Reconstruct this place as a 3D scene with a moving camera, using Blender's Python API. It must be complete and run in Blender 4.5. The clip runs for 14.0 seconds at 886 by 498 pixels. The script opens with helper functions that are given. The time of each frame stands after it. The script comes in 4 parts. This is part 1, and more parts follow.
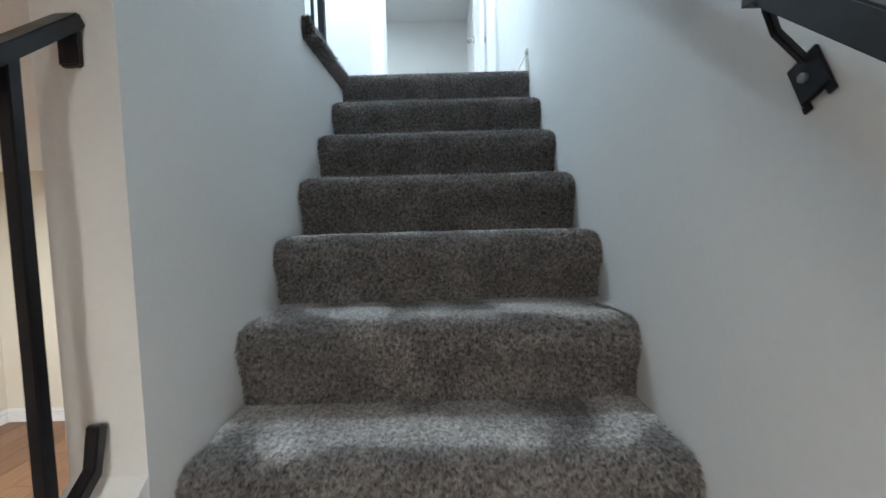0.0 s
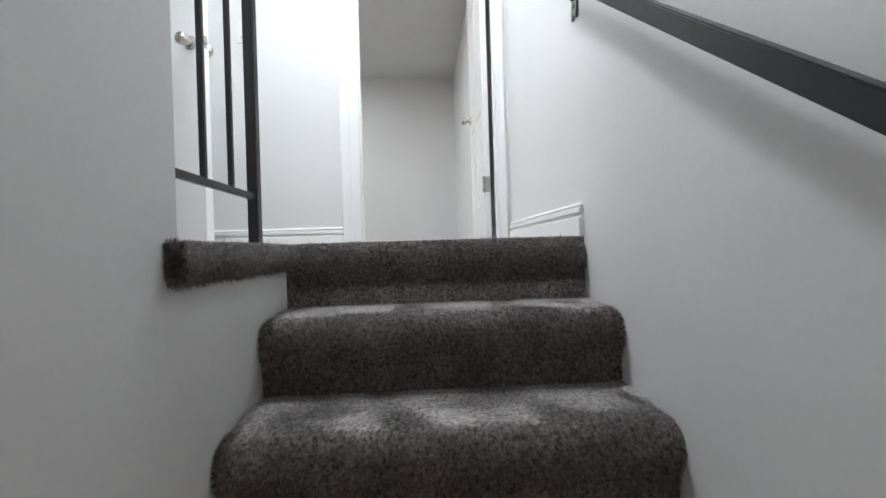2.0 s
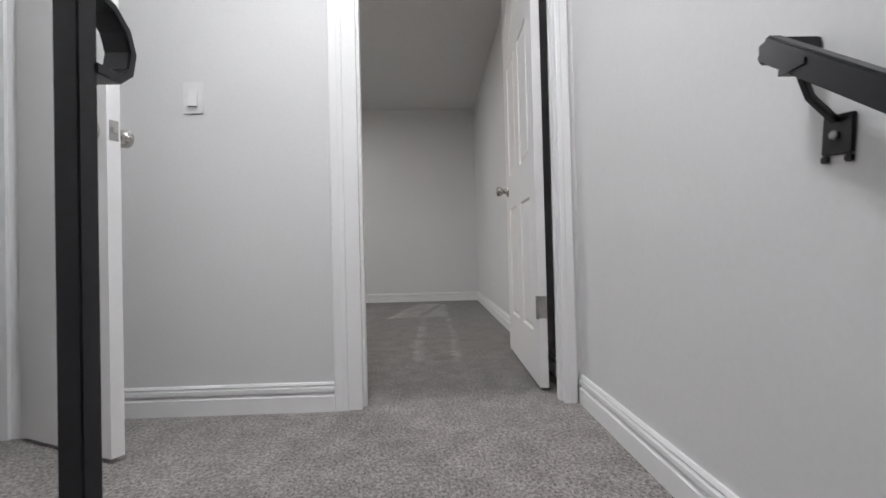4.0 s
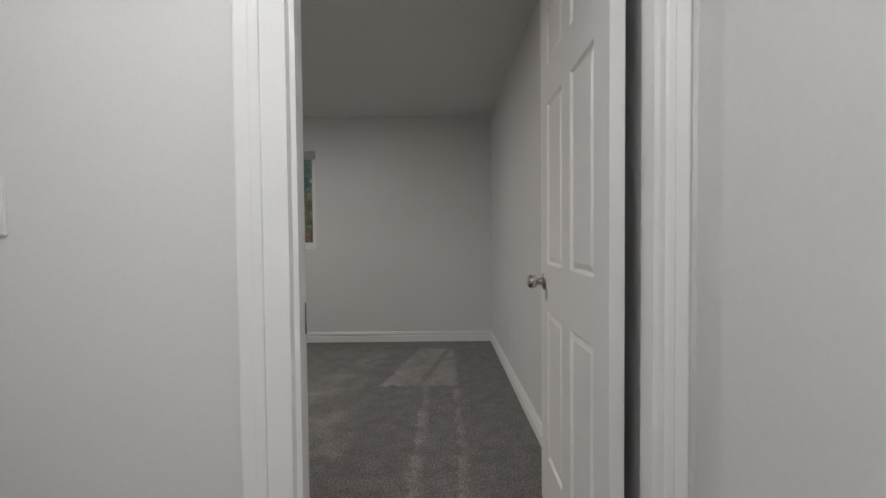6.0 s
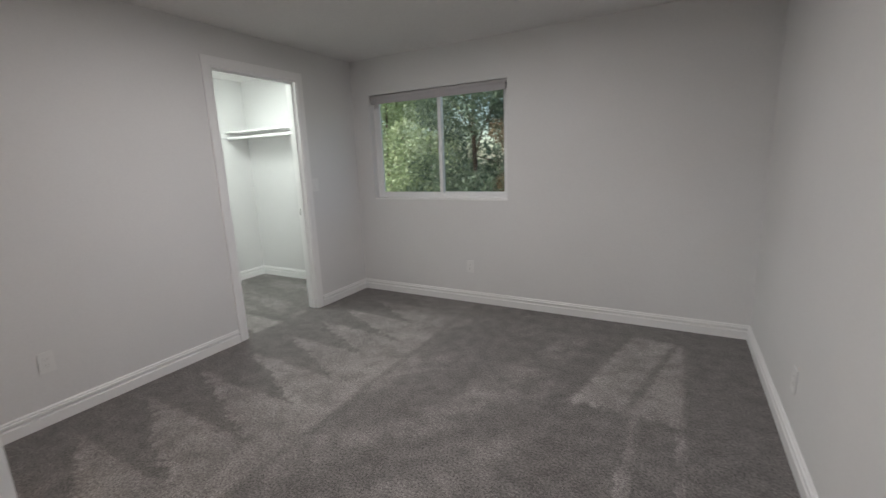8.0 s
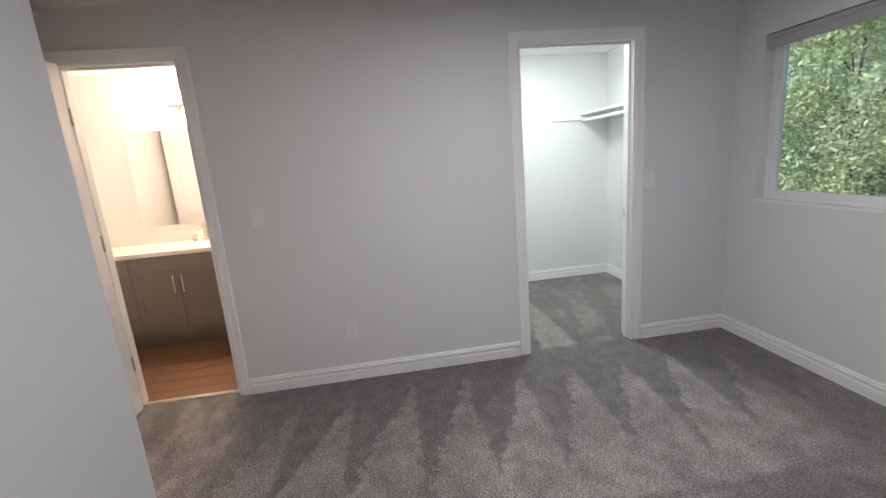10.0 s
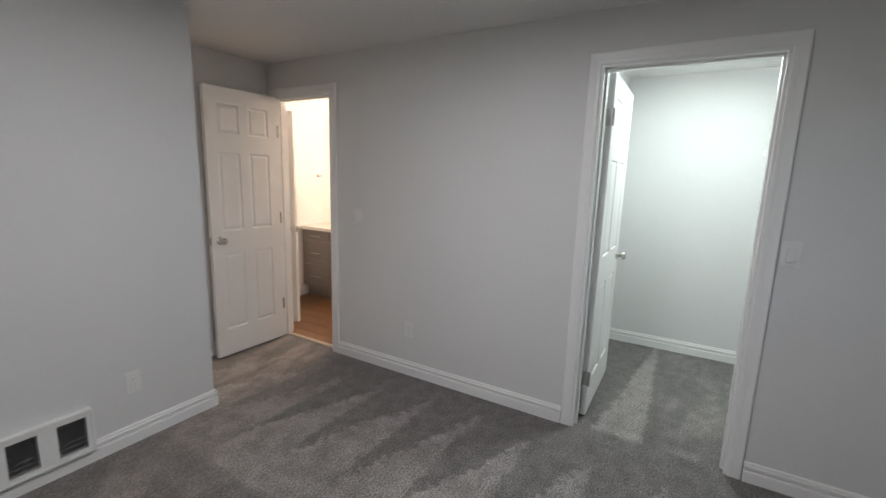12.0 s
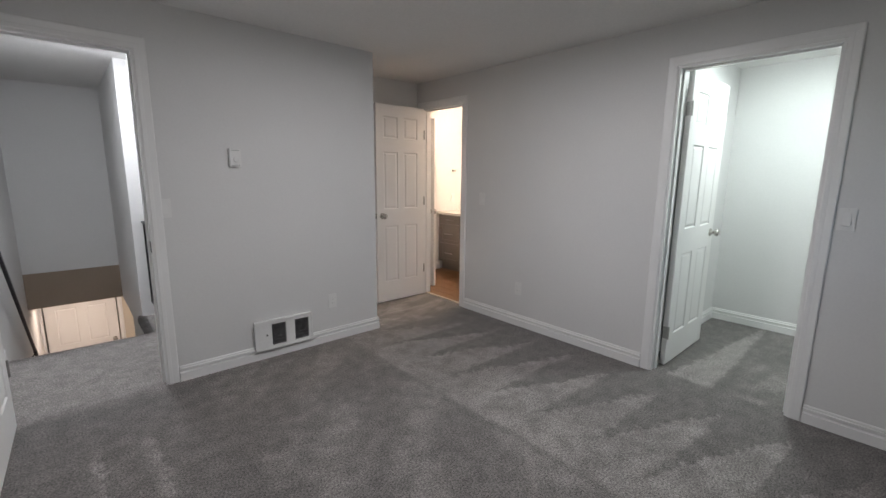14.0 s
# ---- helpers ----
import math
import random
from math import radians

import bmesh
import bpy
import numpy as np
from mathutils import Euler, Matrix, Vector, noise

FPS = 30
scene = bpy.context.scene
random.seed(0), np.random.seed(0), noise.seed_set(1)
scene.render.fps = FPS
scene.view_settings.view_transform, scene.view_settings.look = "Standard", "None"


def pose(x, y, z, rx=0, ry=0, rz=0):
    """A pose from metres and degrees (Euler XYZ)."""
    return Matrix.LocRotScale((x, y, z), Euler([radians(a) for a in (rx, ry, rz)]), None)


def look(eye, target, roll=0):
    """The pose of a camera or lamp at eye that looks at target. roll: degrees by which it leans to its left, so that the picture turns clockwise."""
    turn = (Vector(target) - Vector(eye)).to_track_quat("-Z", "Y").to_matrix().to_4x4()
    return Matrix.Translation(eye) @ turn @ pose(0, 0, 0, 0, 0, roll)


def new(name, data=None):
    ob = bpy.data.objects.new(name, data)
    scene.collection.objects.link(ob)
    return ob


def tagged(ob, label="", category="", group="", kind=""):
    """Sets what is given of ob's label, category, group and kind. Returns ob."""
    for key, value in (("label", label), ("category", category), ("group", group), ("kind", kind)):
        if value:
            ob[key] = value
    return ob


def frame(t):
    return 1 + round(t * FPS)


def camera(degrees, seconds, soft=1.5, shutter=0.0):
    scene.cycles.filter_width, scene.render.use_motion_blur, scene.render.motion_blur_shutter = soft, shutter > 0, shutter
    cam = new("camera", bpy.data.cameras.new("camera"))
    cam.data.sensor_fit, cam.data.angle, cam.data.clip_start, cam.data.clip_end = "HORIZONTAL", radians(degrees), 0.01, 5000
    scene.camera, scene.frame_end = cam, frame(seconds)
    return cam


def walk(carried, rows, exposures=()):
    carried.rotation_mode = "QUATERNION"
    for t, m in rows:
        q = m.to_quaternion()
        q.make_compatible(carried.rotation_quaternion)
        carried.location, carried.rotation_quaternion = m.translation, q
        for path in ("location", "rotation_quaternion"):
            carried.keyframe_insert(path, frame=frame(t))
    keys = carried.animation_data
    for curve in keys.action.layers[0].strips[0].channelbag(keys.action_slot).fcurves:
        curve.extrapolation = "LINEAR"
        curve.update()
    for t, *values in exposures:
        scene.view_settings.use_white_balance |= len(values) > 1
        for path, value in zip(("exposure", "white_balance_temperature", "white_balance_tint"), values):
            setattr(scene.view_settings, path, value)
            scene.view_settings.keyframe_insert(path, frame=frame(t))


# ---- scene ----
import functools

cam = camera(92.4, 14.0, shutter=0.18)

PATH = [
    (0, (0.016, -2.047, -0.699), (0.011, -0.132, -0.827), -1.5),
    (0.5, (-0.016, -1.857, -0.533), (-0.011, 0.060, -0.638), -1.2),
    (1, (-0.071, -1.661, -0.357), (0.006, 0.255, -0.444), -0.8),
    (1.5, (-0.040, -1.455, -0.180), (0.049, 0.462, -0.225), -0.9),
    (2, (-0.052, -1.240, -0.024), (0.044, 0.678, -0.028), -1.7),
    (2.5, (-0.032, -1.058, 0.120), (0.066, 0.859, 0.151), -2.3),
    (3, (-0.080, -0.852, 0.268), (0.011, 1.066, 0.305), -3.1),
    (3.5, (-0.108, -0.684, 0.408), (-0.015, 1.234, 0.450), -2.0),
    (4, (-0.106, -0.511, 0.554), (-0.052, 1.408, 0.579), -1.4),
    (4.2, (-0.124, -0.434, 0.597), (-0.079, 1.485, 0.614), -1.3),
    (6.5, (-0.060, 0.434, 1.197), (-0.063, 2.350, 1.073), -0.3),
    (7, (-0.098, 0.679, 1.285), (-0.154, 2.575, 0.991), -0.4),
    (7.5, (-0.100, 0.865, 1.318), (-0.444, 2.723, 0.976), -1.6),
    (8, (-0.062, 1.089, 1.328), (-0.976, 2.731, 0.935), -2.2),
    (8.5, (-0.156, 1.277, 1.292), (-1.462, 2.626, 0.892), -1.3),
    (9, (-0.209, 1.524, 1.325), (-1.827, 2.474, 0.913), -1.6),
    (11.3, (-0.527, 3.119, 1.429), (-2.383, 2.740, 1.118), 0.1),
    (11.5, (-0.558, 3.250, 1.402), (-2.392, 2.768, 1.103), 2.4),
    (12, (-0.568, 3.580, 1.451), (-2.200, 2.623, 1.124), 1.7),
    (12.5, (-0.461, 3.859, 1.414), (-1.856, 2.596, 1.032), 2.1),
    (13, (-0.296, 4.046, 1.418), (-1.644, 2.726, 1.066), 1.3),
    (13.5, (-0.049, 4.189, 1.386), (-1.350, 2.818, 1.051), 0.4),
    (14, (0.006, 4.216, 1.356), (-1.255, 2.806, 1.022), 0.6),
]
EXPOSURES = [
    (0.0, 1.53, 5250, -5),
    (0.5, 1.42, 5400, -7),
    (1.0, 1.38, 5650, -6),
    (1.5, 1.36, 5850, 0),
    (2.0, 1.00, 6150, 7),
    (3.0, 0.38, 6400, 11),
    (4.2, 0.10, 6400, 11),
    (6.5, -0.45, 6700, 9),
    (7.0, -0.50, 6700, 10),
    (7.5, -0.54, 6700, 11),
    (8.0, 0.14, 6550, 11),
    (8.5, 0.38, 6400, 12),
    (9.2, 0.40, 6350, 13),
    (11.5, 0.06, 6300, 9),
    (14.0, 0.07, 6300, 10),
]
walk(cam, [(t, look(eye, target, roll)) for t, eye, target, roll in PATH], EXPOSURES)

# ---- world, sun and lamps ----
SUN_EL, SUN_AZ = 40, 190
world = bpy.data.worlds.new("world")
scene.world = world
world.use_nodes = True
wn = world.node_tree
sky = wn.nodes.new("ShaderNodeTexSky")
sky.sky_type = "NISHITA"
sky.sun_disc = False
sky.sun_elevation = radians(SUN_EL)
sky.sun_rotation = radians(SUN_AZ)
wn.links.new(sky.outputs[0], wn.nodes["Background"].inputs[0])
wn.nodes["Background"].inputs[1].default_value = 0.14

sun_data = bpy.data.lights.new("sun", "SUN")
sun_data.energy = 5.0
sun_data.angle = radians(0.5)
sun_data.color = (1.0, 0.95, 0.86)
sun = new("sun", sun_data)
az, el = radians(SUN_AZ), radians(SUN_EL)
sun_from = Vector((math.sin(az) * math.cos(el), math.cos(az) * math.cos(el), math.sin(el)))
sun.matrix_world = look(sun_from * 30, (0, 0, 0))


def disc_lamp(name, x, y, z, watts, size, color):
    """A flat lamp that shines down."""
    d = bpy.data.lights.new(name, "AREA")
    d.shape, d.size, d.energy, d.color = "DISK", size, watts, color
    ob = new(name, d)
    ob.location = (x, y, z)
    return ob


def dome_lamp(name, x, y, z, watts, size, color):
    """A lamp that shines all round."""
    d = bpy.data.lights.new(name, "POINT")
    d.shadow_soft_size, d.energy, d.color = size / 2, watts, color
    ob = new(name, d)
    ob.location = (x, y, z)
    return ob


CEIL = 2.305
LAMP_BED = (-1.40, 2.78)
LAMP_HALL = (-0.32, 0.10)
LAMP_CLOSET = (-3.75, 3.62)
LAMP_ENTRY = (-0.05, -3.2)
disc_lamp("lamp_bedroom", *LAMP_BED, CEIL - 0.055, 20, 0.24, (1.0, 0.97, 0.97))
dome_lamp("lamp_hall", *LAMP_HALL, CEIL - 0.16, 13, 0.2, (0.97, 0.98, 1.0))
disc_lamp("lamp_hall_down", *LAMP_HALL, CEIL - 0.055, 11, 0.24, (0.97, 0.98, 1.0))
dome_lamp("lamp_closet", *LAMP_CLOSET, CEIL - 0.22, 6, 0.2, (0.90, 1.0, 0.94))
disc_lamp("lamp_closet_down", *LAMP_CLOSET, CEIL - 0.055, 14.5, 0.24, (0.90, 1.0, 0.94))
disc_lamp("lamp_entry", *LAMP_ENTRY, -0.30, 11.5, 0.24, (1.0, 0.80, 0.66))
disc_lamp("lamp_lower_room", -2.3, -0.2, -0.30, 18, 0.24, (1.0, 0.88, 0.82))


# ---- materials ----
def material(name, color, rough=0.6, metal=0.0, vary=0.0, scale=3.0, grain=0.0, grain_scale=60.0, bump=0.0, bump_scale=200.0, coords="Object", second=None):
    """A procedural surface: slow variation, fine grain and relief."""
    m = bpy.data.materials.new(name)
    m.use_nodes = True
    nt = m.node_tree
    p = nt.nodes["Principled BSDF"]
    p.inputs["Roughness"].default_value = rough
    p.inputs["Metallic"].default_value = metal
    p.inputs["Base Color"].default_value = (*color, 1)
    tc = nt.nodes.new("ShaderNodeTexCoord")
    src = tc.outputs[coords]

    def noise_tex(sc, detail=3.0):
        n = nt.nodes.new("ShaderNodeTexNoise")
        n.inputs["Scale"].default_value = sc
        n.inputs["Detail"].default_value = detail
        nt.links.new(src, n.inputs["Vector"])
        return n.outputs["Fac"]

    def ramp(fac, lo, hi):
        r = nt.nodes.new("ShaderNodeMapRange")
        r.inputs["From Min"].default_value, r.inputs["From Max"].default_value = 0.3, 0.7
        r.inputs["To Min"].default_value, r.inputs["To Max"].default_value = lo, hi
        nt.links.new(fac, r.inputs["Value"])
        return r.outputs["Result"]

    if vary or grain:
        a = ramp(noise_tex(scale), 1 - vary, 1 + vary)
        b = ramp(noise_tex(grain_scale, 2.0), 1 - grain, 1 + grain)
        mul = nt.nodes.new("ShaderNodeMath")
        mul.operation = "MULTIPLY"
        nt.links.new(a, mul.inputs[0])
        nt.links.new(b, mul.inputs[1])
        vm = nt.nodes.new("ShaderNodeVectorMath")
        vm.operation = "SCALE"
        vm.inputs[0].default_value = color
        nt.links.new(mul.outputs[0], vm.inputs["Scale"])
        nt.links.new(vm.outputs[0], p.inputs["Base Color"])
        rr = ramp(noise_tex(scale * 2.3), max(0.02, rough - 0.06), min(1, rough + 0.06))
        nt.links.new(rr, p.inputs["Roughness"])
    if bump:
        bn = nt.nodes.new("ShaderNodeBump")
        bn.inputs["Strength"].default_value = bump
        bn.inputs["Distance"].default_value = 0.002
        nt.links.new(noise_tex(bump_scale, 3.0), bn.inputs["Height"])
        nt.links.new(bn.outputs[0], p.inputs["Normal"])
    return m


WALL = material("wall_paint", (0.71, 0.705, 0.70), 0.62, vary=0.02, scale=1.3, grain=0.015, grain_scale=90, bump=0.2, bump_scale=45)
CEILING = material("ceiling_paint", (0.74, 0.73, 0.72), 0.85, vary=0.02, scale=1.1, grain=0.03, grain_scale=70, bump=0.4, bump_scale=70)
CREAM = material("cream_paint", (0.72, 0.66, 0.56), 0.65, vary=0.02, scale=1.4, grain=0.01, bump=0.3, bump_scale=95)
TAN = material("tan_beam", (0.34, 0.27, 0.21), 0.7, vary=0.04, scale=2, grain=0.02, bump=0.3, bump_scale=95)
TRIM = material("trim_paint", (0.84, 0.835, 0.83), 0.35, vary=0.015, scale=3, grain=0.01, grain_scale=120, bump=0.10, bump_scale=60)
DOOR = material("door_paint", (0.84, 0.83, 0.82), 0.38, vary=0.015, scale=2.5, grain=0.012, grain_scale=140, bump=0.12, bump_scale=80)
PLASTIC = material("white_plastic", (0.77, 0.765, 0.755), 0.35, vary=0.01, scale=8, grain=0.01)
VENT_PAINT = material("heater_paint", (0.80, 0.80, 0.79), 0.4, vary=0.015, scale=6, grain=0.02, bump=0.1)
SLAT = material("dark_metal_slats", (0.32, 0.32, 0.33), 0.4, 0.7, vary=0.2, scale=20, grain=0.1)
# near-black that paints the shade inside slots, control hole and heater grilles
DARK = material("recess_shade", (0.015, 0.015, 0.015), 0.8, vary=0.1, scale=10)
IRON = material("black_iron_paint", (0.009, 0.009, 0.012), 0.34, vary=0.25, scale=9, grain=0.2, grain_scale=90, bump=0.25, bump_scale=45)
IRON.node_tree.nodes["Principled BSDF"].inputs["Specular IOR Level"].default_value = 0.45
STRIKE = material("dark_bronze", (0.05, 0.045, 0.04), 0.45, 0.6, vary=0.15, scale=30, grain=0.1, grain_scale=200)
SLOT_GREY = material("outlet_slot_plastic", (0.30, 0.30, 0.29), 0.6, vary=0.05, scale=40)
NICKEL = material("brushed_nickel", (0.55, 0.53, 0.50), 0.28, 1.0, vary=0.06, scale=25, grain=0.08, grain_scale=300)
STEEL = material("hinge_steel", (0.42, 0.41, 0.40), 0.38, 1.0, vary=0.1, scale=30, grain=0.1, grain_scale=300)
VINYL = material("window_vinyl", (0.82, 0.82, 0.82), 0.35, vary=0.01, scale=5, grain=0.01)
BLIND = material("blind_fabric", (0.44, 0.42, 0.43), 0.8, vary=0.03, scale=4, grain=0.05, grain_scale=400, bump=0.4, bump_scale=500)
CABINET = material("grey_cabinet_paint", (0.19, 0.168, 0.16), 0.42, vary=0.04, scale=4, grain=0.03, grain_scale=100, bump=0.1)
QUARTZ = material("white_quartz", (0.80, 0.77, 0.73), 0.2, vary=0.03, scale=6, grain=0.02, grain_scale=80)
CHROME = material("chrome", (0.75, 0.75, 0.75), 0.08, 1.0, vary=0.02, scale=20)
MIRROR = material("mirror_silver", (0.9, 0.9, 0.9), 0.02, 1.0)
SILL = material("threshold_metal", (0.70, 0.66, 0.60), 0.35, 0.8, vary=0.05, scale=30)
# plain surfaces of the unseen slab and shell that block the sun
ROOF_BLOCK = material("roof_sun_block", (0.09, 0.09, 0.095), 0.9, vary=0.1, scale=2, grain=0.1)
SHELL_GREY = material("outer_shell_grey", (0.45, 0.44, 0.42), 0.8, vary=0.05, scale=1.5, grain=0.05)
BARK = material("tree_bark", (0.09, 0.065, 0.045), 0.9, vary=0.3, scale=6, grain=0.3, grain_scale=40, bump=0.8, bump_scale=30)
GROUND = material("garden_ground", (0.06, 0.08, 0.03), 0.95, vary=0.3, scale=0.6, grain=0.3, grain_scale=14, bump=0.6, bump_scale=20)


def glow(name, color, strength):
    m = bpy.data.materials.new(name)
    m.use_nodes = True
    p = m.node_tree.nodes["Principled BSDF"]
    p.inputs["Base Color"].default_value = (0.8, 0.8, 0.8, 1)
    p.inputs["Emission Color"].default_value = (*color, 1)
    p.inputs["Emission Strength"].default_value = strength
    return m


LED_NEUTRAL = glow("led_neutral", (1.0, 0.95, 0.90), 9)
LED_COOL = glow("led_cool", (0.88, 0.96, 1.0), 9)
LED_WARM = glow("led_warm", (1.0, 0.72, 0.45), 9)
BULB_WARM = glow("bulb_warm", (1.0, 0.74, 0.53), 105)


def window_glass():
    m = bpy.data.materials.new("window_glass")
    m.use_nodes = True
    nt = m.node_tree
    out = nt.nodes["Material Output"]
    nt.nodes.remove(nt.nodes["Principled BSDF"])
    tr = nt.nodes.new("ShaderNodeBsdfTransparent")
    tr.inputs[0].default_value = (0.93, 0.96, 0.94, 1)
    gl = nt.nodes.new("ShaderNodeBsdfGlossy")
    gl.inputs["Roughness"].default_value = 0.02
    lw = nt.nodes.new("ShaderNodeLayerWeight")
    lw.inputs["Blend"].default_value = 0.5
    pw = nt.nodes.new("ShaderNodeMath")
    pw.operation = "POWER"
    pw.inputs[1].default_value = 4.0
    nt.links.new(lw.outputs["Facing"], pw.inputs[0])
    fr = nt.nodes.new("ShaderNodeMath")
    fr.operation = "MULTIPLY_ADD"
    fr.inputs[1].default_value, fr.inputs[2].default_value = 0.8, 0.03
    nt.links.new(pw.outputs[0], fr.inputs[0])
    mix = nt.nodes.new("ShaderNodeMixShader")
    nt.links.new(fr.outputs[0], mix.inputs[0])
    nt.links.new(tr.outputs[0], mix.inputs[1])
    nt.links.new(gl.outputs[0], mix.inputs[2])
    nt.links.new(mix.outputs[0], out.inputs["Surface"])
    return m


GLASS = window_glass()


def leaf_material(name, dark, light):
    m = bpy.data.materials.new(name)
    m.use_nodes = True
    nt = m.node_tree
    p = nt.nodes["Principled BSDF"]
    p.inputs["Roughness"].default_value = 0.5
    geo = nt.nodes.new("ShaderNodeNewGeometry")
    mix = nt.nodes.new("ShaderNodeMix")
    mix.data_type = "RGBA"
    mix.inputs[6].default_value, mix.inputs[7].default_value = (*dark, 1), (*light, 1)
    nt.links.new(geo.outputs["Random Per Island"], mix.inputs[0])
    nt.links.new(mix.outputs[2], p.inputs["Base Color"])
    tl = nt.nodes.new("ShaderNodeBsdfTranslucent")
    nt.links.new(mix.outputs[2], tl.inputs[0])
    add = nt.nodes.new("ShaderNodeMixShader")
    add.inputs[0].default_value = 0.42
    nt.links.new(p.outputs[0], add.inputs[1])
    nt.links.new(tl.outputs[0], add.inputs[2])
    nt.links.new(add.outputs[0], nt.nodes["Material Output"].inputs["Surface"])
    return m


LEAF_BRIGHT = leaf_material("leaf_bright", (0.30, 0.39, 0.19), (0.78, 0.85, 0.60))
LEAF_MID = leaf_material("leaf_mid", (0.18, 0.26, 0.13), (0.52, 0.60, 0.40))
LEAF_DARK = leaf_material("leaf_dark", (0.06, 0.10, 0.07), (0.25, 0.31, 0.22))
LEAF_BROWN = leaf_material("leaf_brown", (0.09, 0.065, 0.035), (0.32, 0.24, 0.15))


def carpet_material(name, fibre):
    """Grey cut-pile carpet: tuft grain, soft clouding and the lanes and wedges that a vacuum cleaner leaves in the bedroom and closet."""
    m = bpy.data.materials.new(name)
    m.use_nodes = True
    nt = m.node_tree
    L = nt.links.new
    p = nt.nodes["Principled BSDF"]
    p.inputs["Roughness"].default_value = 0.95
    p.inputs["Specular IOR Level"].default_value = 0.1
    p.inputs["Sheen Weight"].default_value = 0.25
    p.inputs["Sheen Roughness"].default_value = 0.5
    geo = nt.nodes.new("ShaderNodeNewGeometry")
    pos = geo.outputs["Position"]

    def nz(scale, detail=3.0, stretch=None, turn=0.0):
        n = nt.nodes.new("ShaderNodeTexNoise")
        n.inputs["Scale"].default_value, n.inputs["Detail"].default_value = scale, detail
        if stretch:
            mp = nt.nodes.new("ShaderNodeMapping")
            mp.inputs["Scale"].default_value = stretch
            tn = nt.nodes.new("ShaderNodeMapping")
            tn.inputs["Rotation"].default_value = (0, 0, radians(turn))
            L(pos, tn.inputs[0])
            L(tn.outputs[0], mp.inputs[0])
            L(mp.outputs[0], n.inputs["Vector"])
        else:
            L(pos, n.inputs["Vector"])
        return n.outputs["Fac"]

    def mth(op, a, b=None, c=None):
        n = nt.nodes.new("ShaderNodeMath")
        n.operation = op
        for i, v in enumerate((a, b, c)):
            if v is None:
                continue
            if isinstance(v, (int, float)):
                n.inputs[i].default_value = v
            else:
                L(v, n.inputs[i])
        return n.outputs[0]

    def mr(v, a, b, c, d, soft=False):
        n = nt.nodes.new("ShaderNodeMapRange")
        if soft:
            n.interpolation_type = "SMOOTHSTEP"
        for k, q in zip(("From Min", "From Max", "To Min", "To Max"), (a, b, c, d)):
            n.inputs[k].default_value = q
        L(v, n.inputs["Value"])
        return n.outputs["Result"]

    sep = nt.nodes.new("ShaderNodeSeparateXYZ")
    L(pos, sep.inputs[0])
    X, Y, Z = sep.outputs
    wob = mr(nz(0.9, 1.0), 0.3, 0.7, -0.02, 0.02)
    wob2 = mr(nz(22.0, 3.0), 0.3, 0.7, -0.022, 0.022)
    xw = mth("ADD", mth("ADD", X, wob), wob2)
    yw = mth("ADD", mth("ADD", Y, wob2), wob)

    def band(v, lo, hi, soft=0.03):
        return mth("MULTIPLY", mr(v, lo - soft, lo + soft, 0.0, 1.0, True), mr(v, hi - soft, hi + soft, 1.0, 0.0, True))

    def both(*fs):
        return functools.reduce(lambda p0, p1: mth("MULTIPLY", p0, p1), fs)

    # pale wedges that open away from the west wall, up to one straight pass of the cleaner
    slant = mth("ADD", yw, mth("MULTIPLY", xw, 0.25))
    u = mth("ABSOLUTE", mth("SUBTRACT", mth("FRACT", mth("ADD", mth("DIVIDE", mth("SUBTRACT", slant, 1.24), 0.337), 8.5)), 0.5))
    reach = mth("MULTIPLY", mth("SUBTRACT", mth("ADD", xw, 2.86), mr(nz(2.3), 0.3, 0.7, -0.02, 0.20)), 0.60)
    wedge = mr(mth("SUBTRACT", reach, u), -0.03, 0.07, 0.0, 1.0, True)
    west = both(wedge, band(xw, -2.95, -1.645, 0.025), mr(nz(4.0, 3.0), 0.38, 0.62, 0.50, 1.0), mr(nz(1.3, 2.0), 0.35, 0.6, 0.65, 1.0), mr(yw, 3.9, 4.35, 1.0, 0.35, True), mr(yw, 1.3, 1.9, 0.55, 1.0, True))
    # a pale block and two narrow lanes along the east wall
    edge = mth("SUBTRACT", xw, mth("MULTIPLY", mth("SUBTRACT", yw, 3.26), 0.25))
    block = both(mr(edge, -0.56, -0.50, 0.0, 1.0, True), mr(xw, 0.02, 0.06, 1.0, 0.0, True), band(yw, 3.26, 4.30, 0.025), mr(nz(3.0, 3.0), 0.38, 0.62, 0.5, 1.0))
    block = mth("MULTIPLY", block, mth("SUBTRACT", 1.0, mth("MULTIPLY", band(edge, -0.27, -0.22, 0.02), 0.8)))
    lanes = mth("ADD", band(xw, -0.215, -0.165, 0.015), band(xw, 0.005, 0.045, 0.012))
    lanes = both(lanes, band(yw, 1.7, 3.24, 0.08), mr(nz(5.0, 2.0), 0.35, 0.65, 0.15, 0.75))
    # soft sweeps across the middle
    sweep = mr(nz(1.0, 3.0, (3.2, 1.1, 1.0), 38.0), 0.44, 0.62, 0.0, 1.0, True)
    mid = both(sweep, band(xw, -1.62, -0.56, 0.03), mr(nz(5.0, 3.0), 0.35, 0.65, 0.3, 1.0), mr(yw, 4.1, 4.35, 1.0, 0.3, True))
    # one long pale streak and short patches in the closet, a streak before the bathroom
    deep = mth("SUBTRACT", -3.05, xw)
    lean = mth("ABSOLUTE", mth("SUBTRACT", yw, mth("ADD", mth("MULTIPLY", deep, 0.06), 3.34)))
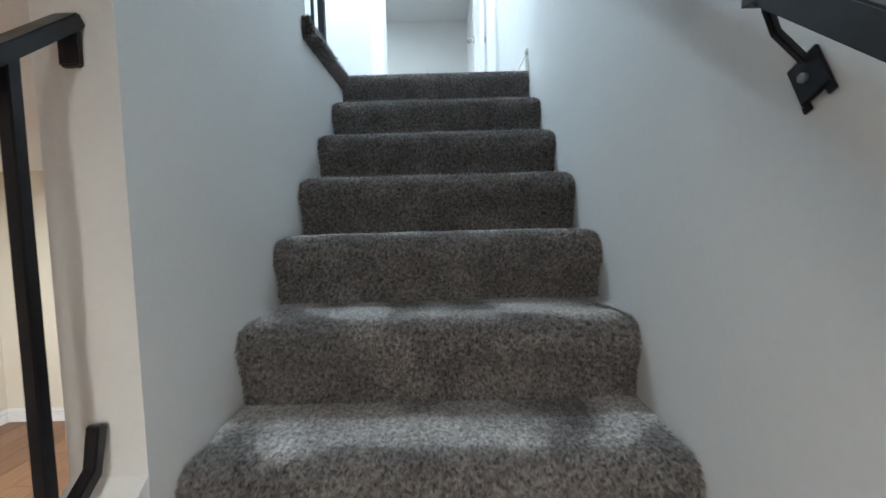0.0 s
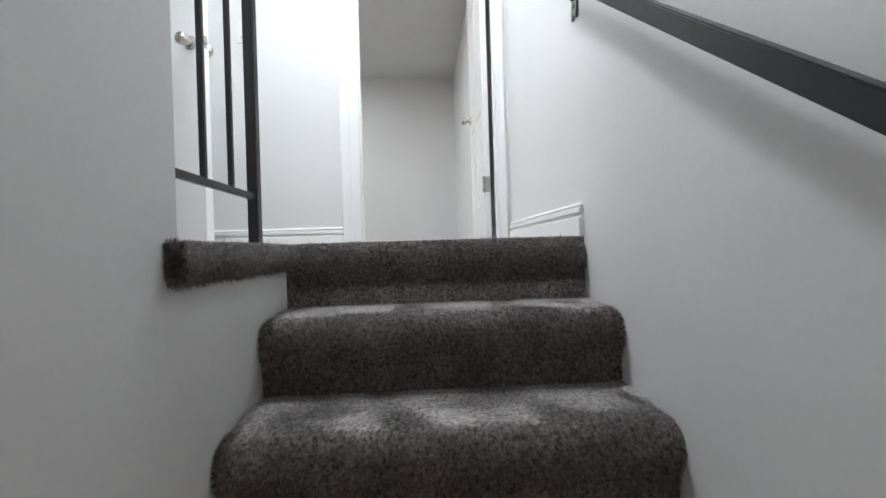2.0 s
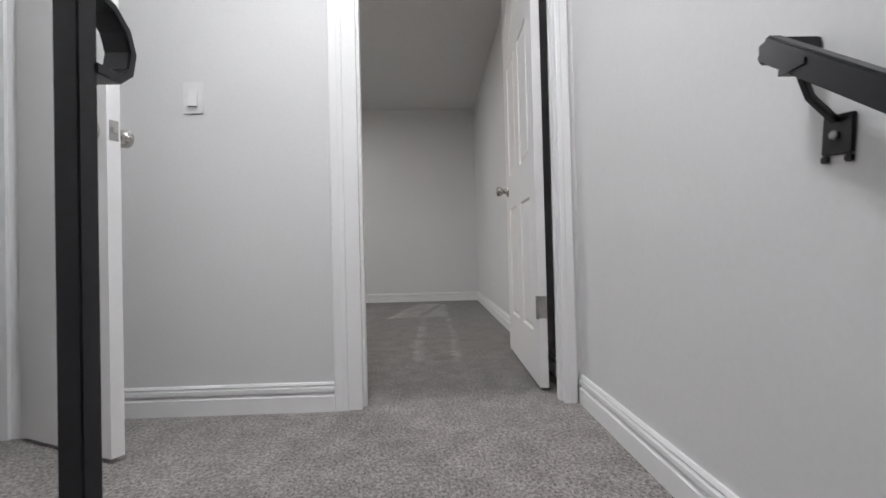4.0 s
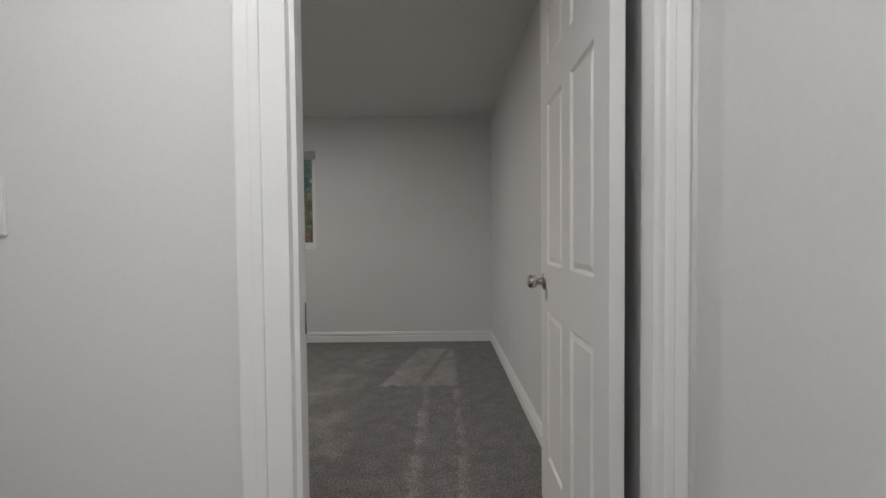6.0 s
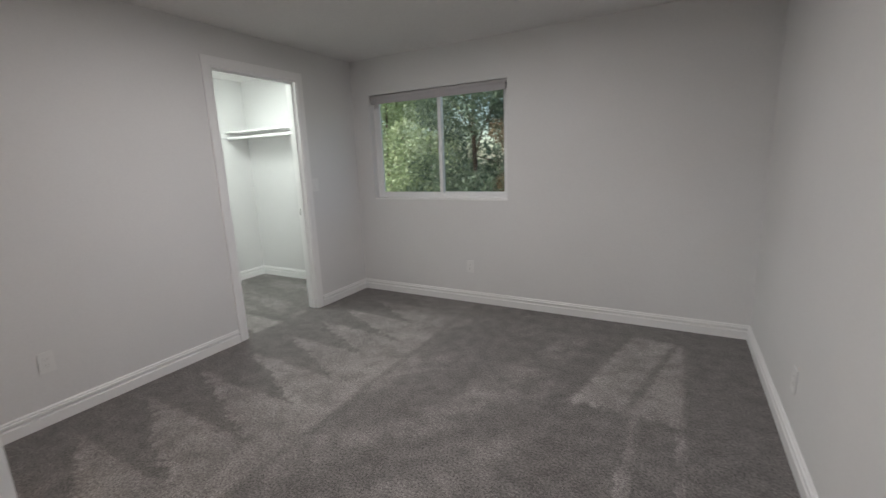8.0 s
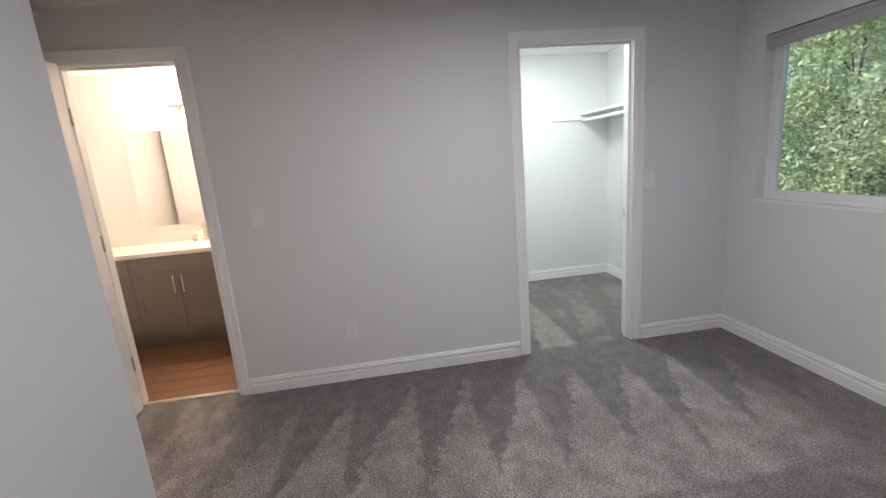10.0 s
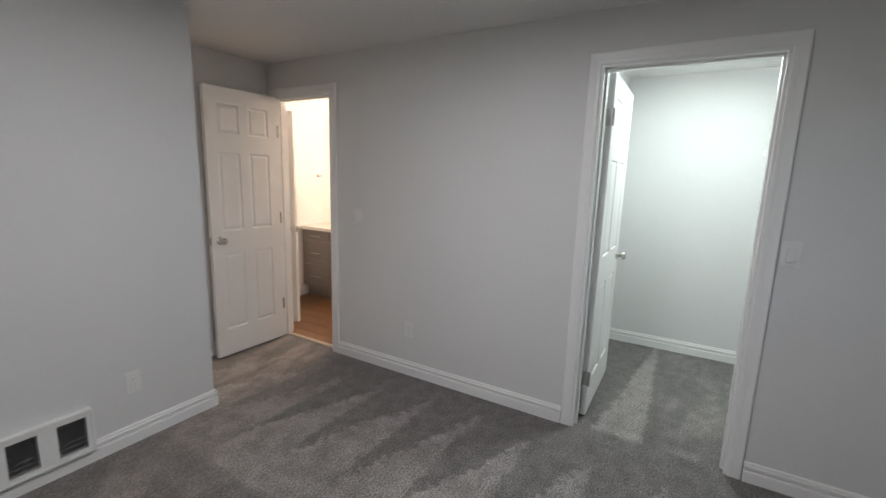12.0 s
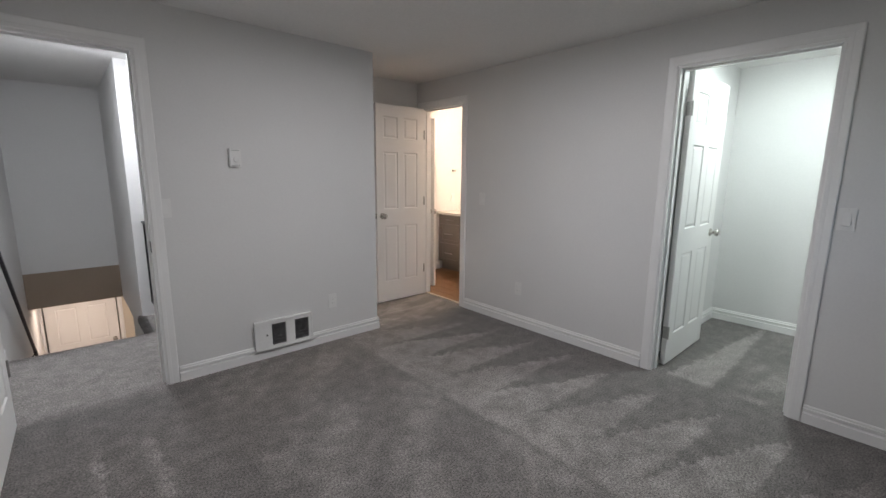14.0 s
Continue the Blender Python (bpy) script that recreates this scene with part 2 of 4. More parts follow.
    streak = mr(mth("SUBTRACT", mth("MULTIPLY_ADD", deep, -0.075, 0.135), lean), -0.015, 0.02, 0.0, 1.0, True)
    patch = mth("MULTIPLY", mr(nz(1.0, 2.0, (1.6, 4.2, 1.0), 12.0), 0.46, 0.62, 0.0, 0.6, True), mr(yw, 3.48, 3.58, 0.0, 1.0, True))
    closet = mth("MULTIPLY", mth("MAXIMUM", streak, patch), mr(X, -3.06, -2.98, 1.0, 0.0, True))
    alcove = both(mr(nz(1.0, 2.0, (1.4, 4.0, 1.0), -20.0), 0.48, 0.58, 0.0, 1.0, True), mr(yw, 1.15, 1.35, 1.0, 0.0, True), mr(xw, -2.0, -1.95, 1.0, 0.0, True))
    marks = mth("ADD", mth("ADD", west, mth("MULTIPLY", closet, 0.85)), mth("ADD", mth("ADD", block, lanes), mth("ADD", mth("MULTIPLY", mid, 0.55), mth("MULTIPLY", alcove, 0.5))))
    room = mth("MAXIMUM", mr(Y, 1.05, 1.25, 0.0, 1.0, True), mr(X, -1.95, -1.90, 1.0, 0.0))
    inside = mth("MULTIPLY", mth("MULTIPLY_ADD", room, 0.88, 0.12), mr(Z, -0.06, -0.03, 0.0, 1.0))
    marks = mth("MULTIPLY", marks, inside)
    cloud = mr(nz(11.0, 6.0), 0.35, 0.65, 0.84, 1.16)
    tuft = mr(nz(170.0, 2.0), 0.35, 0.65, 0.75, 1.25)
    tuft2 = mr(nz(95.0, 2.0), 0.36, 0.64, 0.70, 1.30)
    isl = mr(geo.outputs["Random Per Island"], 0.0, 1.0, 0.90, 1.10)
    f = mth("MULTIPLY", mth("MULTIPLY", cloud, tuft), mth("MULTIPLY", tuft2, isl))
    # same carpet, tinted paler on stairs and landing and darker in bedroom, imitating light levels
    light_gain = mr(inside, 0.12, 1.0, 1.25, 0.68)
    f = mth("MULTIPLY", f, mth("MULTIPLY_ADD", marks, 0.60, light_gain))
    f = mth("MULTIPLY", f, mr(nz(140.0, 1.0), 0.57, 0.63, 1.08, 0.50))
    vm = nt.nodes.new("ShaderNodeVectorMath")
    vm.operation = "SCALE"
    vm.inputs[0].default_value = (0.212, 0.195, 0.187)
    L(f, vm.inputs["Scale"])
    L(vm.outputs[0], p.inputs["Base Color"])
    bn = nt.nodes.new("ShaderNodeBump")
    bn.inputs["Strength"].default_value, bn.inputs["Distance"].default_value = 0.35, 0.004
    L(nz(120.0, 3.0), bn.inputs["Height"])
    L(bn.outputs[0], p.inputs["Normal"])
    if fibre:
        tl = nt.nodes.new("ShaderNodeBsdfTranslucent")
        L(vm.outputs[0], tl.inputs[0])
        mix = nt.nodes.new("ShaderNodeMixShader")
        mix.inputs[0].default_value = 0.5
        L(p.outputs[0], mix.inputs[1])
        L(tl.outputs[0], mix.inputs[2])
        L(mix.outputs[0], nt.nodes["Material Output"].inputs["Surface"])
    return m


CARPET = carpet_material("grey_carpet", False)
PILE = carpet_material("grey_carpet_fibre", True)


def wood_material():
    m = material("brown_plank", (0.25, 0.12, 0.055), 0.38, vary=0.12, scale=2.0, grain=0.1, grain_scale=30)
    nt = m.node_tree
    tc = nt.nodes.new("ShaderNodeTexCoord")
    mp = nt.nodes.new("ShaderNodeMapping")
    mp.inputs["Scale"].default_value = (40.0, 2.2, 10.0)
    nt.links.new(tc.outputs["Object"], mp.inputs[0])
    n = nt.nodes.new("ShaderNodeTexNoise")
    n.inputs["Scale"].default_value, n.inputs["Detail"].default_value = 1.0, 4.0
    nt.links.new(mp.outputs[0], n.inputs["Vector"])
    info = nt.nodes.new("ShaderNodeObjectInfo")
    mx = nt.nodes.new("ShaderNodeMix")
    mx.data_type = "RGBA"
    mx.inputs[6].default_value, mx.inputs[7].default_value = (0.10, 0.047, 0.022, 1), (0.27, 0.14, 0.068, 1)
    av = nt.nodes.new("ShaderNodeMath")
    av.operation = "MULTIPLY_ADD"
    av.inputs[1].default_value = 0.4
    nt.links.new(info.outputs["Random"], av.inputs[0])
    nt.links.new(n.outputs["Fac"], av.inputs[2])
    sb = nt.nodes.new("ShaderNodeMath")
    sb.operation = "SUBTRACT"
    sb.inputs[1].default_value = 0.2
    nt.links.new(av.outputs[0], sb.inputs[0])
    nt.links.new(sb.outputs[0], mx.inputs[0])
    nt.links.new(mx.outputs[2], nt.nodes["Principled BSDF"].inputs["Base Color"])
    return m


WOOD = wood_material()


# ---- mesh helpers ----
def add_box(bm, x0, x1, y0, y1, z0, z1, bevel=0.0):
    r = bmesh.ops.create_cube(bm, size=1)
    for v in r["verts"]:
        v.co = (x0 if v.co.x < 0 else x1, y0 if v.co.y < 0 else y1, z0 if v.co.z < 0 else z1)
    if bevel:
        edges = list({e for v in r["verts"] for e in v.link_edges})
        bmesh.ops.bevel(bm, geom=edges, offset=bevel, segments=2, affect="EDGES", clamp_overlap=True)
    return r


def mesh_object(name, bm, mat, smooth=False):
    bmesh.ops.recalc_face_normals(bm, faces=bm.faces)
    me = bpy.data.meshes.new(name)
    bm.to_mesh(me)
    bm.free()
    me.materials.append(mat)
    if smooth:
        me.polygons.foreach_set("use_smooth", [True] * len(me.polygons))
        me.set_sharp_from_angle(angle=radians(40))
    return new(name, me)


def part(name, bm, mat, parent, label="", smooth=False):
    ob = mesh_object(name, bm, mat, smooth)
    ob.parent = parent
    return tagged(ob, label) if label else ob


def thing(name, label, category, m=None, group=""):
    ob = new(name)
    ob.empty_display_size = 0.05
    if m is not None:
        ob.matrix_basis = m
    return tagged(ob, label, category, group)


def structure(ob, label, category):
    return tagged(ob, label, category, kind="structure")


def box_bm(*boxes, bevel=0.0):
    bm = bmesh.new()
    for b in boxes:
        add_box(bm, *b, bevel=bevel)
    return bm


def wall(name, axis, a0, a1, t0, t1, z0, z1, holes=(), mat=None, label="white painted drywall wall"):
    """A wall that runs along axis from a0 to a1, thick from t0 to t1, with holes (a0, a1, z0, z1) through it."""
    cuts = sorted({a0, a1, *(h[0] for h in holes), *(h[1] for h in holes)})
    bm = bmesh.new()
    for c0, c1 in zip(cuts, cuts[1:]):
        mid = (c0 + c1) / 2
        over = sorted((h[2], h[3]) for h in holes if h[0] < mid < h[1])
        low = z0
        spans = []
        for h0, h1 in over:
            if h0 > low:
                spans.append((low, h0))
            low = h1
        if low < z1:
            spans.append((low, z1))
        for s0, s1 in spans:
            if axis == "x":
                add_box(bm, c0, c1, t0, t1, s0, s1)
            else:
                add_box(bm, t0, t1, c0, c1, s0, s1)
    bmesh.ops.remove_doubles(bm, verts=bm.verts, dist=1e-5)
    inner = [f for f in bm.faces if any(g is not f and set(g.verts) == set(f.verts) for e in f.edges for g in e.link_faces)]
    bmesh.ops.delete(bm, geom=inner, context="FACES_ONLY")
    return structure(mesh_object(name, bm, mat or WALL), label, "wall")


def sweep(profile, p0, p1, out, up=(0, 0, 1)):
    """A closed profile of (out, up) pairs drawn from p0 to p1."""
    bm = bmesh.new()
    out, up = Vector(out), Vector(up)
    rings = []
    for p in (Vector(p0), Vector(p1)):
        rings.append([bm.verts.new(p + out * a + up * b) for a, b in profile])
    n = len(profile)
    for i in range(n):
        bm.faces.new((rings[0][i], rings[0][(i + 1) % n], rings[1][(i + 1) % n], rings[1][i]))
    bm.faces.new(rings[0])
    bm.faces.new(rings[1])
    return bm


def lathe(profile, segs=20):
    """Turns (radius, height) pairs round z."""
    bm = bmesh.new()
    rings = []
    for r, h in profile:
        rings.append([bm.verts.new((r * math.cos(2 * math.pi * k / segs), r * math.sin(2 * math.pi * k / segs), h)) for k in range(segs)])
    for a, b in zip(rings, rings[1:]):
        for k in range(segs):
            bm.faces.new((a[k], a[(k + 1) % segs], b[(k + 1) % segs], b[k]))
    bm.faces.new(rings[0])
    bm.faces.new(rings[-1])
    return bm


def turned(bm, m):
    bm.transform(m)
    return bm


def bar_along(points, w, h, up=(0, 0, 1)):
    """A rectangular bar through points, w across and h tall."""
    bm = bmesh.new()
    rings = []
    pts = [Vector(p) for p in points]
    for i, p in enumerate(pts):
        d = (pts[min(i + 1, len(pts) - 1)] - pts[max(i - 1, 0)]).normalized()
        side = d.cross(Vector(up)).normalized()
        top = side.cross(d).normalized()
        rings.append([bm.verts.new(p + side * (w / 2 * a) + top * (h / 2 * b)) for a, b in ((-1, -1), (1, -1), (1, 1), (-1, 1))])
    for a, b in zip(rings, rings[1:]):
        for k in range(4):
            bm.faces.new((a[k], a[(k + 1) % 4], b[(k + 1) % 4], b[k]))
    bm.faces.new(rings[0])
    bm.faces.new(rings[-1])
    bmesh.ops.recalc_face_normals(bm, faces=bm.faces)
    bmesh.ops.bevel(bm, geom=[e for e in bm.edges if e.calc_face_angle(0) > 0.8], offset=min(w, h) * 0.12, segments=2, affect="EDGES", clamp_overlap=True)
    return bm


BB_H = 0.104
BB_PROFILE = [(0, 0), (0.016, 0), (0.016, 0.056), (0.004, 0.063), (0.004, 0.069), (0.015, 0.073), (0.015, 0.086), (0.006, 0.089), (0.006, 0.093), (0.011, 0.096), (0.006, BB_H), (0, BB_H)]


def baseboard(p0, p1, out, z=0.0):
    ob = mesh_object("baseboard", sweep(BB_PROFILE, (*p0, z), (*p1, z), (*out, 0)), TRIM)
    return structure(ob, "white grooved baseboard along the foot of the wall", "baseboard")


def casing(axis, a0, a1, top, face, out, z0=0.0, width=0.057):
    """Moulded casing round a doorway on the wall face at `face`, mitred at the top."""
    w = width
    prof = [(-0.004, 0.0), (-0.004, 0.009), (0.001, 0.011), (w * 0.30, 0.0115), (w * 0.36, 0.0105), (w * 0.62, 0.012), (w * 0.85, 0.0135), (w - 0.003, 0.013), (w, 0.010), (w, 0.0)]
    bm = bmesh.new()
    rings = []
    for k in range(4):
        ring = []
        for u, d in prof:
            a = a0 - u if k < 2 else a1 + u
            z = z0 if k in (0, 3) else top + u
            f = face + out * d
            ring.append(bm.verts.new((a, f, z) if axis == "x" else (f, a, z)))
        rings.append(ring)
    n = len(prof)
    for r, s in zip(rings, rings[1:]):
        for i in range(n):
            bm.faces.new((r[i], r[(i + 1) % n], s[(i + 1) % n], s[i]))
    bm.faces.new(rings[0])
    bm.faces.new(rings[-1])
    return structure(mesh_object("trim", bm, TRIM), "white moulded casing round a doorway", "door casing")


def jamb(axis, a0, a1, top, t0, t1, stop, wide=0.013):
    """The lining of a doorway with its door stop at depth `stop`."""
    j = 0.018
    bm = bmesh.new()

    def bx(p0, p1, q0, q1, z0, z1):
        if axis == "x":
            add_box(bm, p0, p1, q0, q1, z0, z1)
        else:
            add_box(bm, q0, q1, p0, p1, z0, z1)

    bx(a0 - wide, a0 + j, t0 - 0.002, t1 + 0.002, 0, top)
    bx(a1 - j, a1 + 0.001, t0 - 0.002, t1 + 0.002, 0, top)
    bx(a0 + j, a1 - j, t0 - 0.002, t1 + 0.002, top - j, top + 0.001)
    s0, s1 = stop, stop + 0.034
    bx(a0 + j, a0 + j + 0.011, s0, s1, 0, top - j)
    bx(a1 - j - 0.011, a1 - j, s0, s1, 0, top - j)
    bx(a0 + j + 0.011, a1 - j - 0.011, s0, s1, top - j - 0.011, top - j)
    return structure(mesh_object("trim", bm, TRIM), "white painted door jamb with a stop", "door jamb")


def knob_bm():
    return lathe([(0.0315, 0), (0.0315, 0.004), (0.027, 0.008), (0.0145, 0.011), (0.0125, 0.026), (0.017, 0.031), (0.0245, 0.036), (0.0275, 0.046), (0.0262, 0.058), (0.0215, 0.0635), (0.009, 0.065)], 24)


def door_leaf(name, w, h, m, label, panels=True, hinges=(), knob_z=0.91, t=0.035, lock=0.0):
    """A door leaf in its own space: hinge edge on the z axis, width along +x, thickness along +y from 0 to t."""
    root = thing(name, label, "door", m)
    if panels:
        st, mid = 0.105 * w / 0.72, 0.095 * w / 0.72
        pw = (w - 2 * st - mid) / 2
        xs = [0, st, st + pw, st + pw + mid, w - st, w]
        zs = [z * h / 2.01 for z in (0, 0.21, 0.80 - lock, 0.975 - lock, 1.55, 1.685, 1.895, 2.01)]
        cols, rws = (1, 3), (1, 3, 5)
    else:
        xs, zs, cols, rws = [0, w], [0, h], (), ()
    bm = bmesh.new()
    sheets = []
    for y in (0.0, t):
        sheets.append([[bm.verts.new((x, y, z)) for z in zs] for x in xs])
    picked = []
    for s, g in enumerate(sheets):
        for i in range(len(xs) - 1):
            for k in range(len(zs) - 1):
                q = [g[i][k], g[i + 1][k], g[i + 1][k + 1], g[i][k + 1]]
                f = bm.faces.new(q if s == 0 else q[::-1])
                if i in cols and k in rws:
                    picked.append(f)
    a, b = sheets
    for i in range(len(xs) - 1):
        bm.faces.new((a[i][0], b[i][0], b[i + 1][0], a[i + 1][0]))
        bm.faces.new((a[i][-1], a[i + 1][-1], b[i + 1][-1], b[i][-1]))
    for k in range(len(zs) - 1):
        bm.faces.new((a[0][k], a[0][k + 1], b[0][k + 1], b[0][k]))
        bm.faces.new((a[-1][k], b[-1][k], b[-1][k + 1], a[-1][k + 1]))
    bmesh.ops.recalc_face_normals(bm, faces=bm.faces)
    if picked:
        bmesh.ops.inset_individual(bm, faces=picked, thickness=0.011, depth=-0.008)
        bmesh.ops.inset_individual(bm, faces=picked, thickness=0.006, depth=0.0)
        bmesh.ops.inset_individual(bm, faces=picked, thickness=0.024, depth=0.006)
    part("leaf", bm, DOOR, root)
    kx = w - 0.062
    for side in (0, 1):
        kb = knob_bm()
        if side == 0:
            turned(kb, pose(kx, 0, knob_z, 90, 0, 0))
        else:
            turned(kb, pose(kx, t, knob_z, -90, 0, 0))
        part("knob", kb, NICKEL, root, "brushed nickel round knob", True)
    latch = box_bm((w - 0.001, w + 0.0015, t / 2 - 0.012, t / 2 + 0.012, knob_z - 0.028, knob_z + 0.028), (w, w + 0.009, t / 2 - 0.006, t / 2 + 0.006, knob_z - 0.008, knob_z + 0.008))
    part("latch", latch, STEEL, root, "steel latch plate on the door edge")
    for hz, side in hinges:
        y = -0.004 if side == 0 else t + 0.004
        hb = turned(lathe([(0.0065, -0.046), (0.0065, 0.046)], 10), pose(-0.004, y, hz))
        add_box(hb, -0.0025, 0.0, 0.002, t - 0.002, hz - 0.044, hz + 0.044)
        part("hinge", hb, STEEL, root, "steel butt hinge")
    return root


def switch_plate(m, label):
    """Rocker switch; local x across, z up, out along -y."""
    root = thing("light_switch", label, "light switch", m)
    part("plate", box_bm((-0.036, 0.036, -0.006, 0, -0.058, 0.058), bevel=0.0025), PLASTIC, root)
    bm = box_bm((-0.0165, 0.0165, -0.0085, -0.004, -0.033, 0.033), bevel=0.0012)
    for v in bm.verts:
        if v.co.y < -0.006:
            v.co.y += 0.0045 * (v.co.z / 0.033) - 0.002
    part("rocker", bm, PLASTIC, root)
    for z in (-0.048, 0.048):
        part("screw", turned(lathe([(0.003, 0), (0.0026, 0.001)], 10), pose(0, -0.006, z, 90)), PLASTIC, root)
    return root


def outlet_plate(m, label):
    root = thing("wall_outlet", label, "outlet", m)
    part("plate", box_bm((-0.036, 0.036, -0.005, 0, -0.058, 0.058), bevel=0.002), PLASTIC, root)
    part("insert", box_bm((-0.0165, 0.0165, -0.0066, -0.004, -0.033, 0.033), bevel=0.0012), PLASTIC, root)
    for z in (-0.017, 0.017):
        part("slot", box_bm((-0.007, -0.0055, -0.0069, -0.006, z - 0.002, z + 0.005), (0.0055, 0.007, -0.0069, -0.006, z - 0.002, z + 0.005), (-0.0017, 0.0017, -0.0069, -0.006, z - 0.009, z - 0.006)), SLOT_GREY, root, "small grey outlet slots")
    return root


def ceiling_disc(x, y, z, led, label):
    root = thing("ceiling_light", label, "ceiling light", pose(x, y, z))
    part("rim", lathe([(0.15, 0.0), (0.15, -0.02), (0.142, -0.03), (0.13, -0.032), (0.13, 0.0)], 40), PLASTIC, root, "white rim", True)
    part("diffuser", lathe([(0.128, -0.001), (0.128, -0.030), (0.11, -0.036), (0.05, -0.040), (0.004, -0.041)], 40), led, root, "glowing diffuser", True)
    return root


# ---- large structure ----
XW, XE, YN = -2.981, 0.449, 4.584
YH, YB = 1.046, 1.142
SL, SR = -0.442, 0.438
DOOR_H = 2.042
RUN, RISE = 0.229, 0.1834
LOW = -12 * RISE

ENTRY = (-0.385, 0.391)
CLO = (3.083, 3.870)
BATH = (0.517, 1.156)
LINEN = (0.450, 0.905)
WIN = (-2.772, -1.351, 0.968, 1.968)

wall("wall_north", "x", -5.0, 0.9, YN, YN + 0.16, LOW, CEIL + 0.2, [(WIN[0], WIN[1], WIN[2], WIN[3])])
wall("wall_east", "y", YB - 0.04, YN, XE, XE + 0.14, 0, CEIL)
wall("wall_south_bedroom", "x", -1.968, XE, YH, YB, 0, CEIL, [(*ENTRY, -1, DOOR_H)])
wall("wall_west", "y", 0.30, YN, XW - 0.11, XW, 0, CEIL, [(*CLO, -1, DOOR_H), (*BATH, -1, DOOR_H)])
wall("wall_alcove_south", "x", XW, -1.868, 0.32, 0.43, 0, CEIL)
wall("wall_alcove_east", "y", 0.30, YH, -1.968, -1.868, 0, CEIL)
wall("wall_closet_west", "y", 2.90, YN, -4.74, -4.627, 0, CEIL)
wall("wall_closet_south", "x", -4.627, XW - 0.11, 2.90, 2.99, 0, CEIL)
wall("wall_bath_west", "y", -0.46, 1.36, -4.65, -4.53, 0, CEIL)
wall("wall_bath_south", "x", -4.53, -3.072, -0.46, -0.345, 0, CEIL)
wall("wall_bath_north", "x", -4.53, -3.072, 1.25, 1.36, 0, CEIL)
wall("wall_bath_east", "y", -0.345, 0.30, -3.072, -2.962, 0, CEIL)
wall("wall_hall_west", "y", -0.66, YH, -1.52, -1.416, 0, CEIL, [(*LINEN, -1, DOOR_H)])
wall("wall_hall_south", "x", -1.416, -0.562, -0.66, -0.540, 0, CEIL)
wall("wall_linen_south", "x", -1.868, -1.52, 0.30, 0.39, 0, CEIL)
wall("wall_linen_north", "x", -1.868, -1.52, 0.945, 1.046, 0, CEIL)
wall("wall_stair_east", "y", -4.2, YH, SR, SR + 0.16, LOW, CEIL)
wall("wall_stair_west", "y", -1.426, -0.540, -0.562, SL, LOW, CEIL)
wall("wall_stair_curb", "y", -0.540, 0.0, -0.562, SL, LOW, -0.055)
wall("wall_stair_upper", "y", -2.45, -1.426, -0.562, SL, -0.24, CEIL)
wall("wall_stair_south", "x", -0.562, SR, -2.57, -2.45, 0.18, CEIL)
structure(mesh_object("beam", box_bm((-0.562, SR, -2.57, -2.446, -0.235, 0.18)), TAN), "tan beam over the foot of the stairs", "beam")
wall("wall_entry_south", "x", -3.6, SR, -4.16, -4.04, LOW, -0.24, [(-0.47, 0.41, LOW - 1, LOW + 2.0)], CREAM, "cream painted entry wall")
wall("wall_lower_west", "y", -4.04, 1.35, -3.6, -3.48, LOW, -0.24, (), CREAM, "cream painted lower room wall")
wall("wall_lower_north", "x", -3.48, -0.562, 1.23, 1.35, LOW, -0.24, (), CREAM, "cream painted lower room wall")
wall("wall_lower_under_stair", "y", -0.562, 1.23, -0.562, -0.45, LOW, -0.26, (), CREAM, "cream painted wall under the landing")

ceil = box_bm((XW, XE, YB, YN, CEIL, CEIL + 0.1), (XW, -1.968, 0.43, YB, CEIL, CEIL + 0.1), (-1.968, XE, YH, YB, CEIL, CEIL + 0.1))
structure(mesh_object("ceiling", ceil, CEILING), "matt white textured bedroom ceiling", "ceiling")
structure(mesh_object("ceiling_hall", box_bm((-1.868, SR, -2.57, YH, CEIL, CEIL + 0.1)), CEILING), "matt white ceiling over stairs and landing", "ceiling")
structure(mesh_object("ceiling_closet", box_bm((-4.74, XW, 2.90, YN, CEIL, CEIL + 0.1)), CEILING), "matt white closet ceiling", "ceiling")
structure(mesh_object("ceiling_bath", box_bm((-4.65, XW, -0.46, 1.36, CEIL, CEIL + 0.1)), CEILING), "matt white bathroom ceiling", "ceiling")
structure(mesh_object("ceiling_lower", box_bm((-3.6, -0.562, -4.16, 1.35, -0.24, -0.14), (-0.562, SR, -4.16, -2.57, -0.24, -0.14)), CEILING), "matt white lower level ceiling", "ceiling")
# unseen slab and outer shell, added so that no sun leaks indoors
structure(mesh_object("roof", box_bm((-5.2, 1.1, -4.4, 4.9, CEIL + 0.2, CEIL + 0.35)), ROOF_BLOCK), "dark roof slab, unseen, added to keep the sun out", "roof")
shell = box_bm((-5.0, -4.86, -4.3, YN, LOW, CEIL + 0.2), (0.76, 0.9, -4.3, YN, LOW, CEIL + 0.2), (-5.0, 0.9, -4.3, -4.2, LOW, CEIL + 0.2))
structure(mesh_object("wall_outer", shell, SHELL_GREY), "plain grey outer shell, unseen, added to keep the sun out", "wall")

# floors
bed_floor = structure(mesh_object("floor", box_bm((XW - 0.11, XE, YH, YN, -0.1, 0), (XW, -1.968, 0.43, YH, -0.1, 0), (-4.627, XW - 0.11, 2.99, YN, -0.1, 0), (XW - 0.05, XW, BATH[0], YH, -0.1, 0)), CARPET), "grey cut-pile carpet with vacuum marks", "carpet")
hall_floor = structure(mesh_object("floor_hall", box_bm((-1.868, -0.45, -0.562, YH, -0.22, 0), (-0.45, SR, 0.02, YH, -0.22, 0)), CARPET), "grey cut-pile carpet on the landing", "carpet")
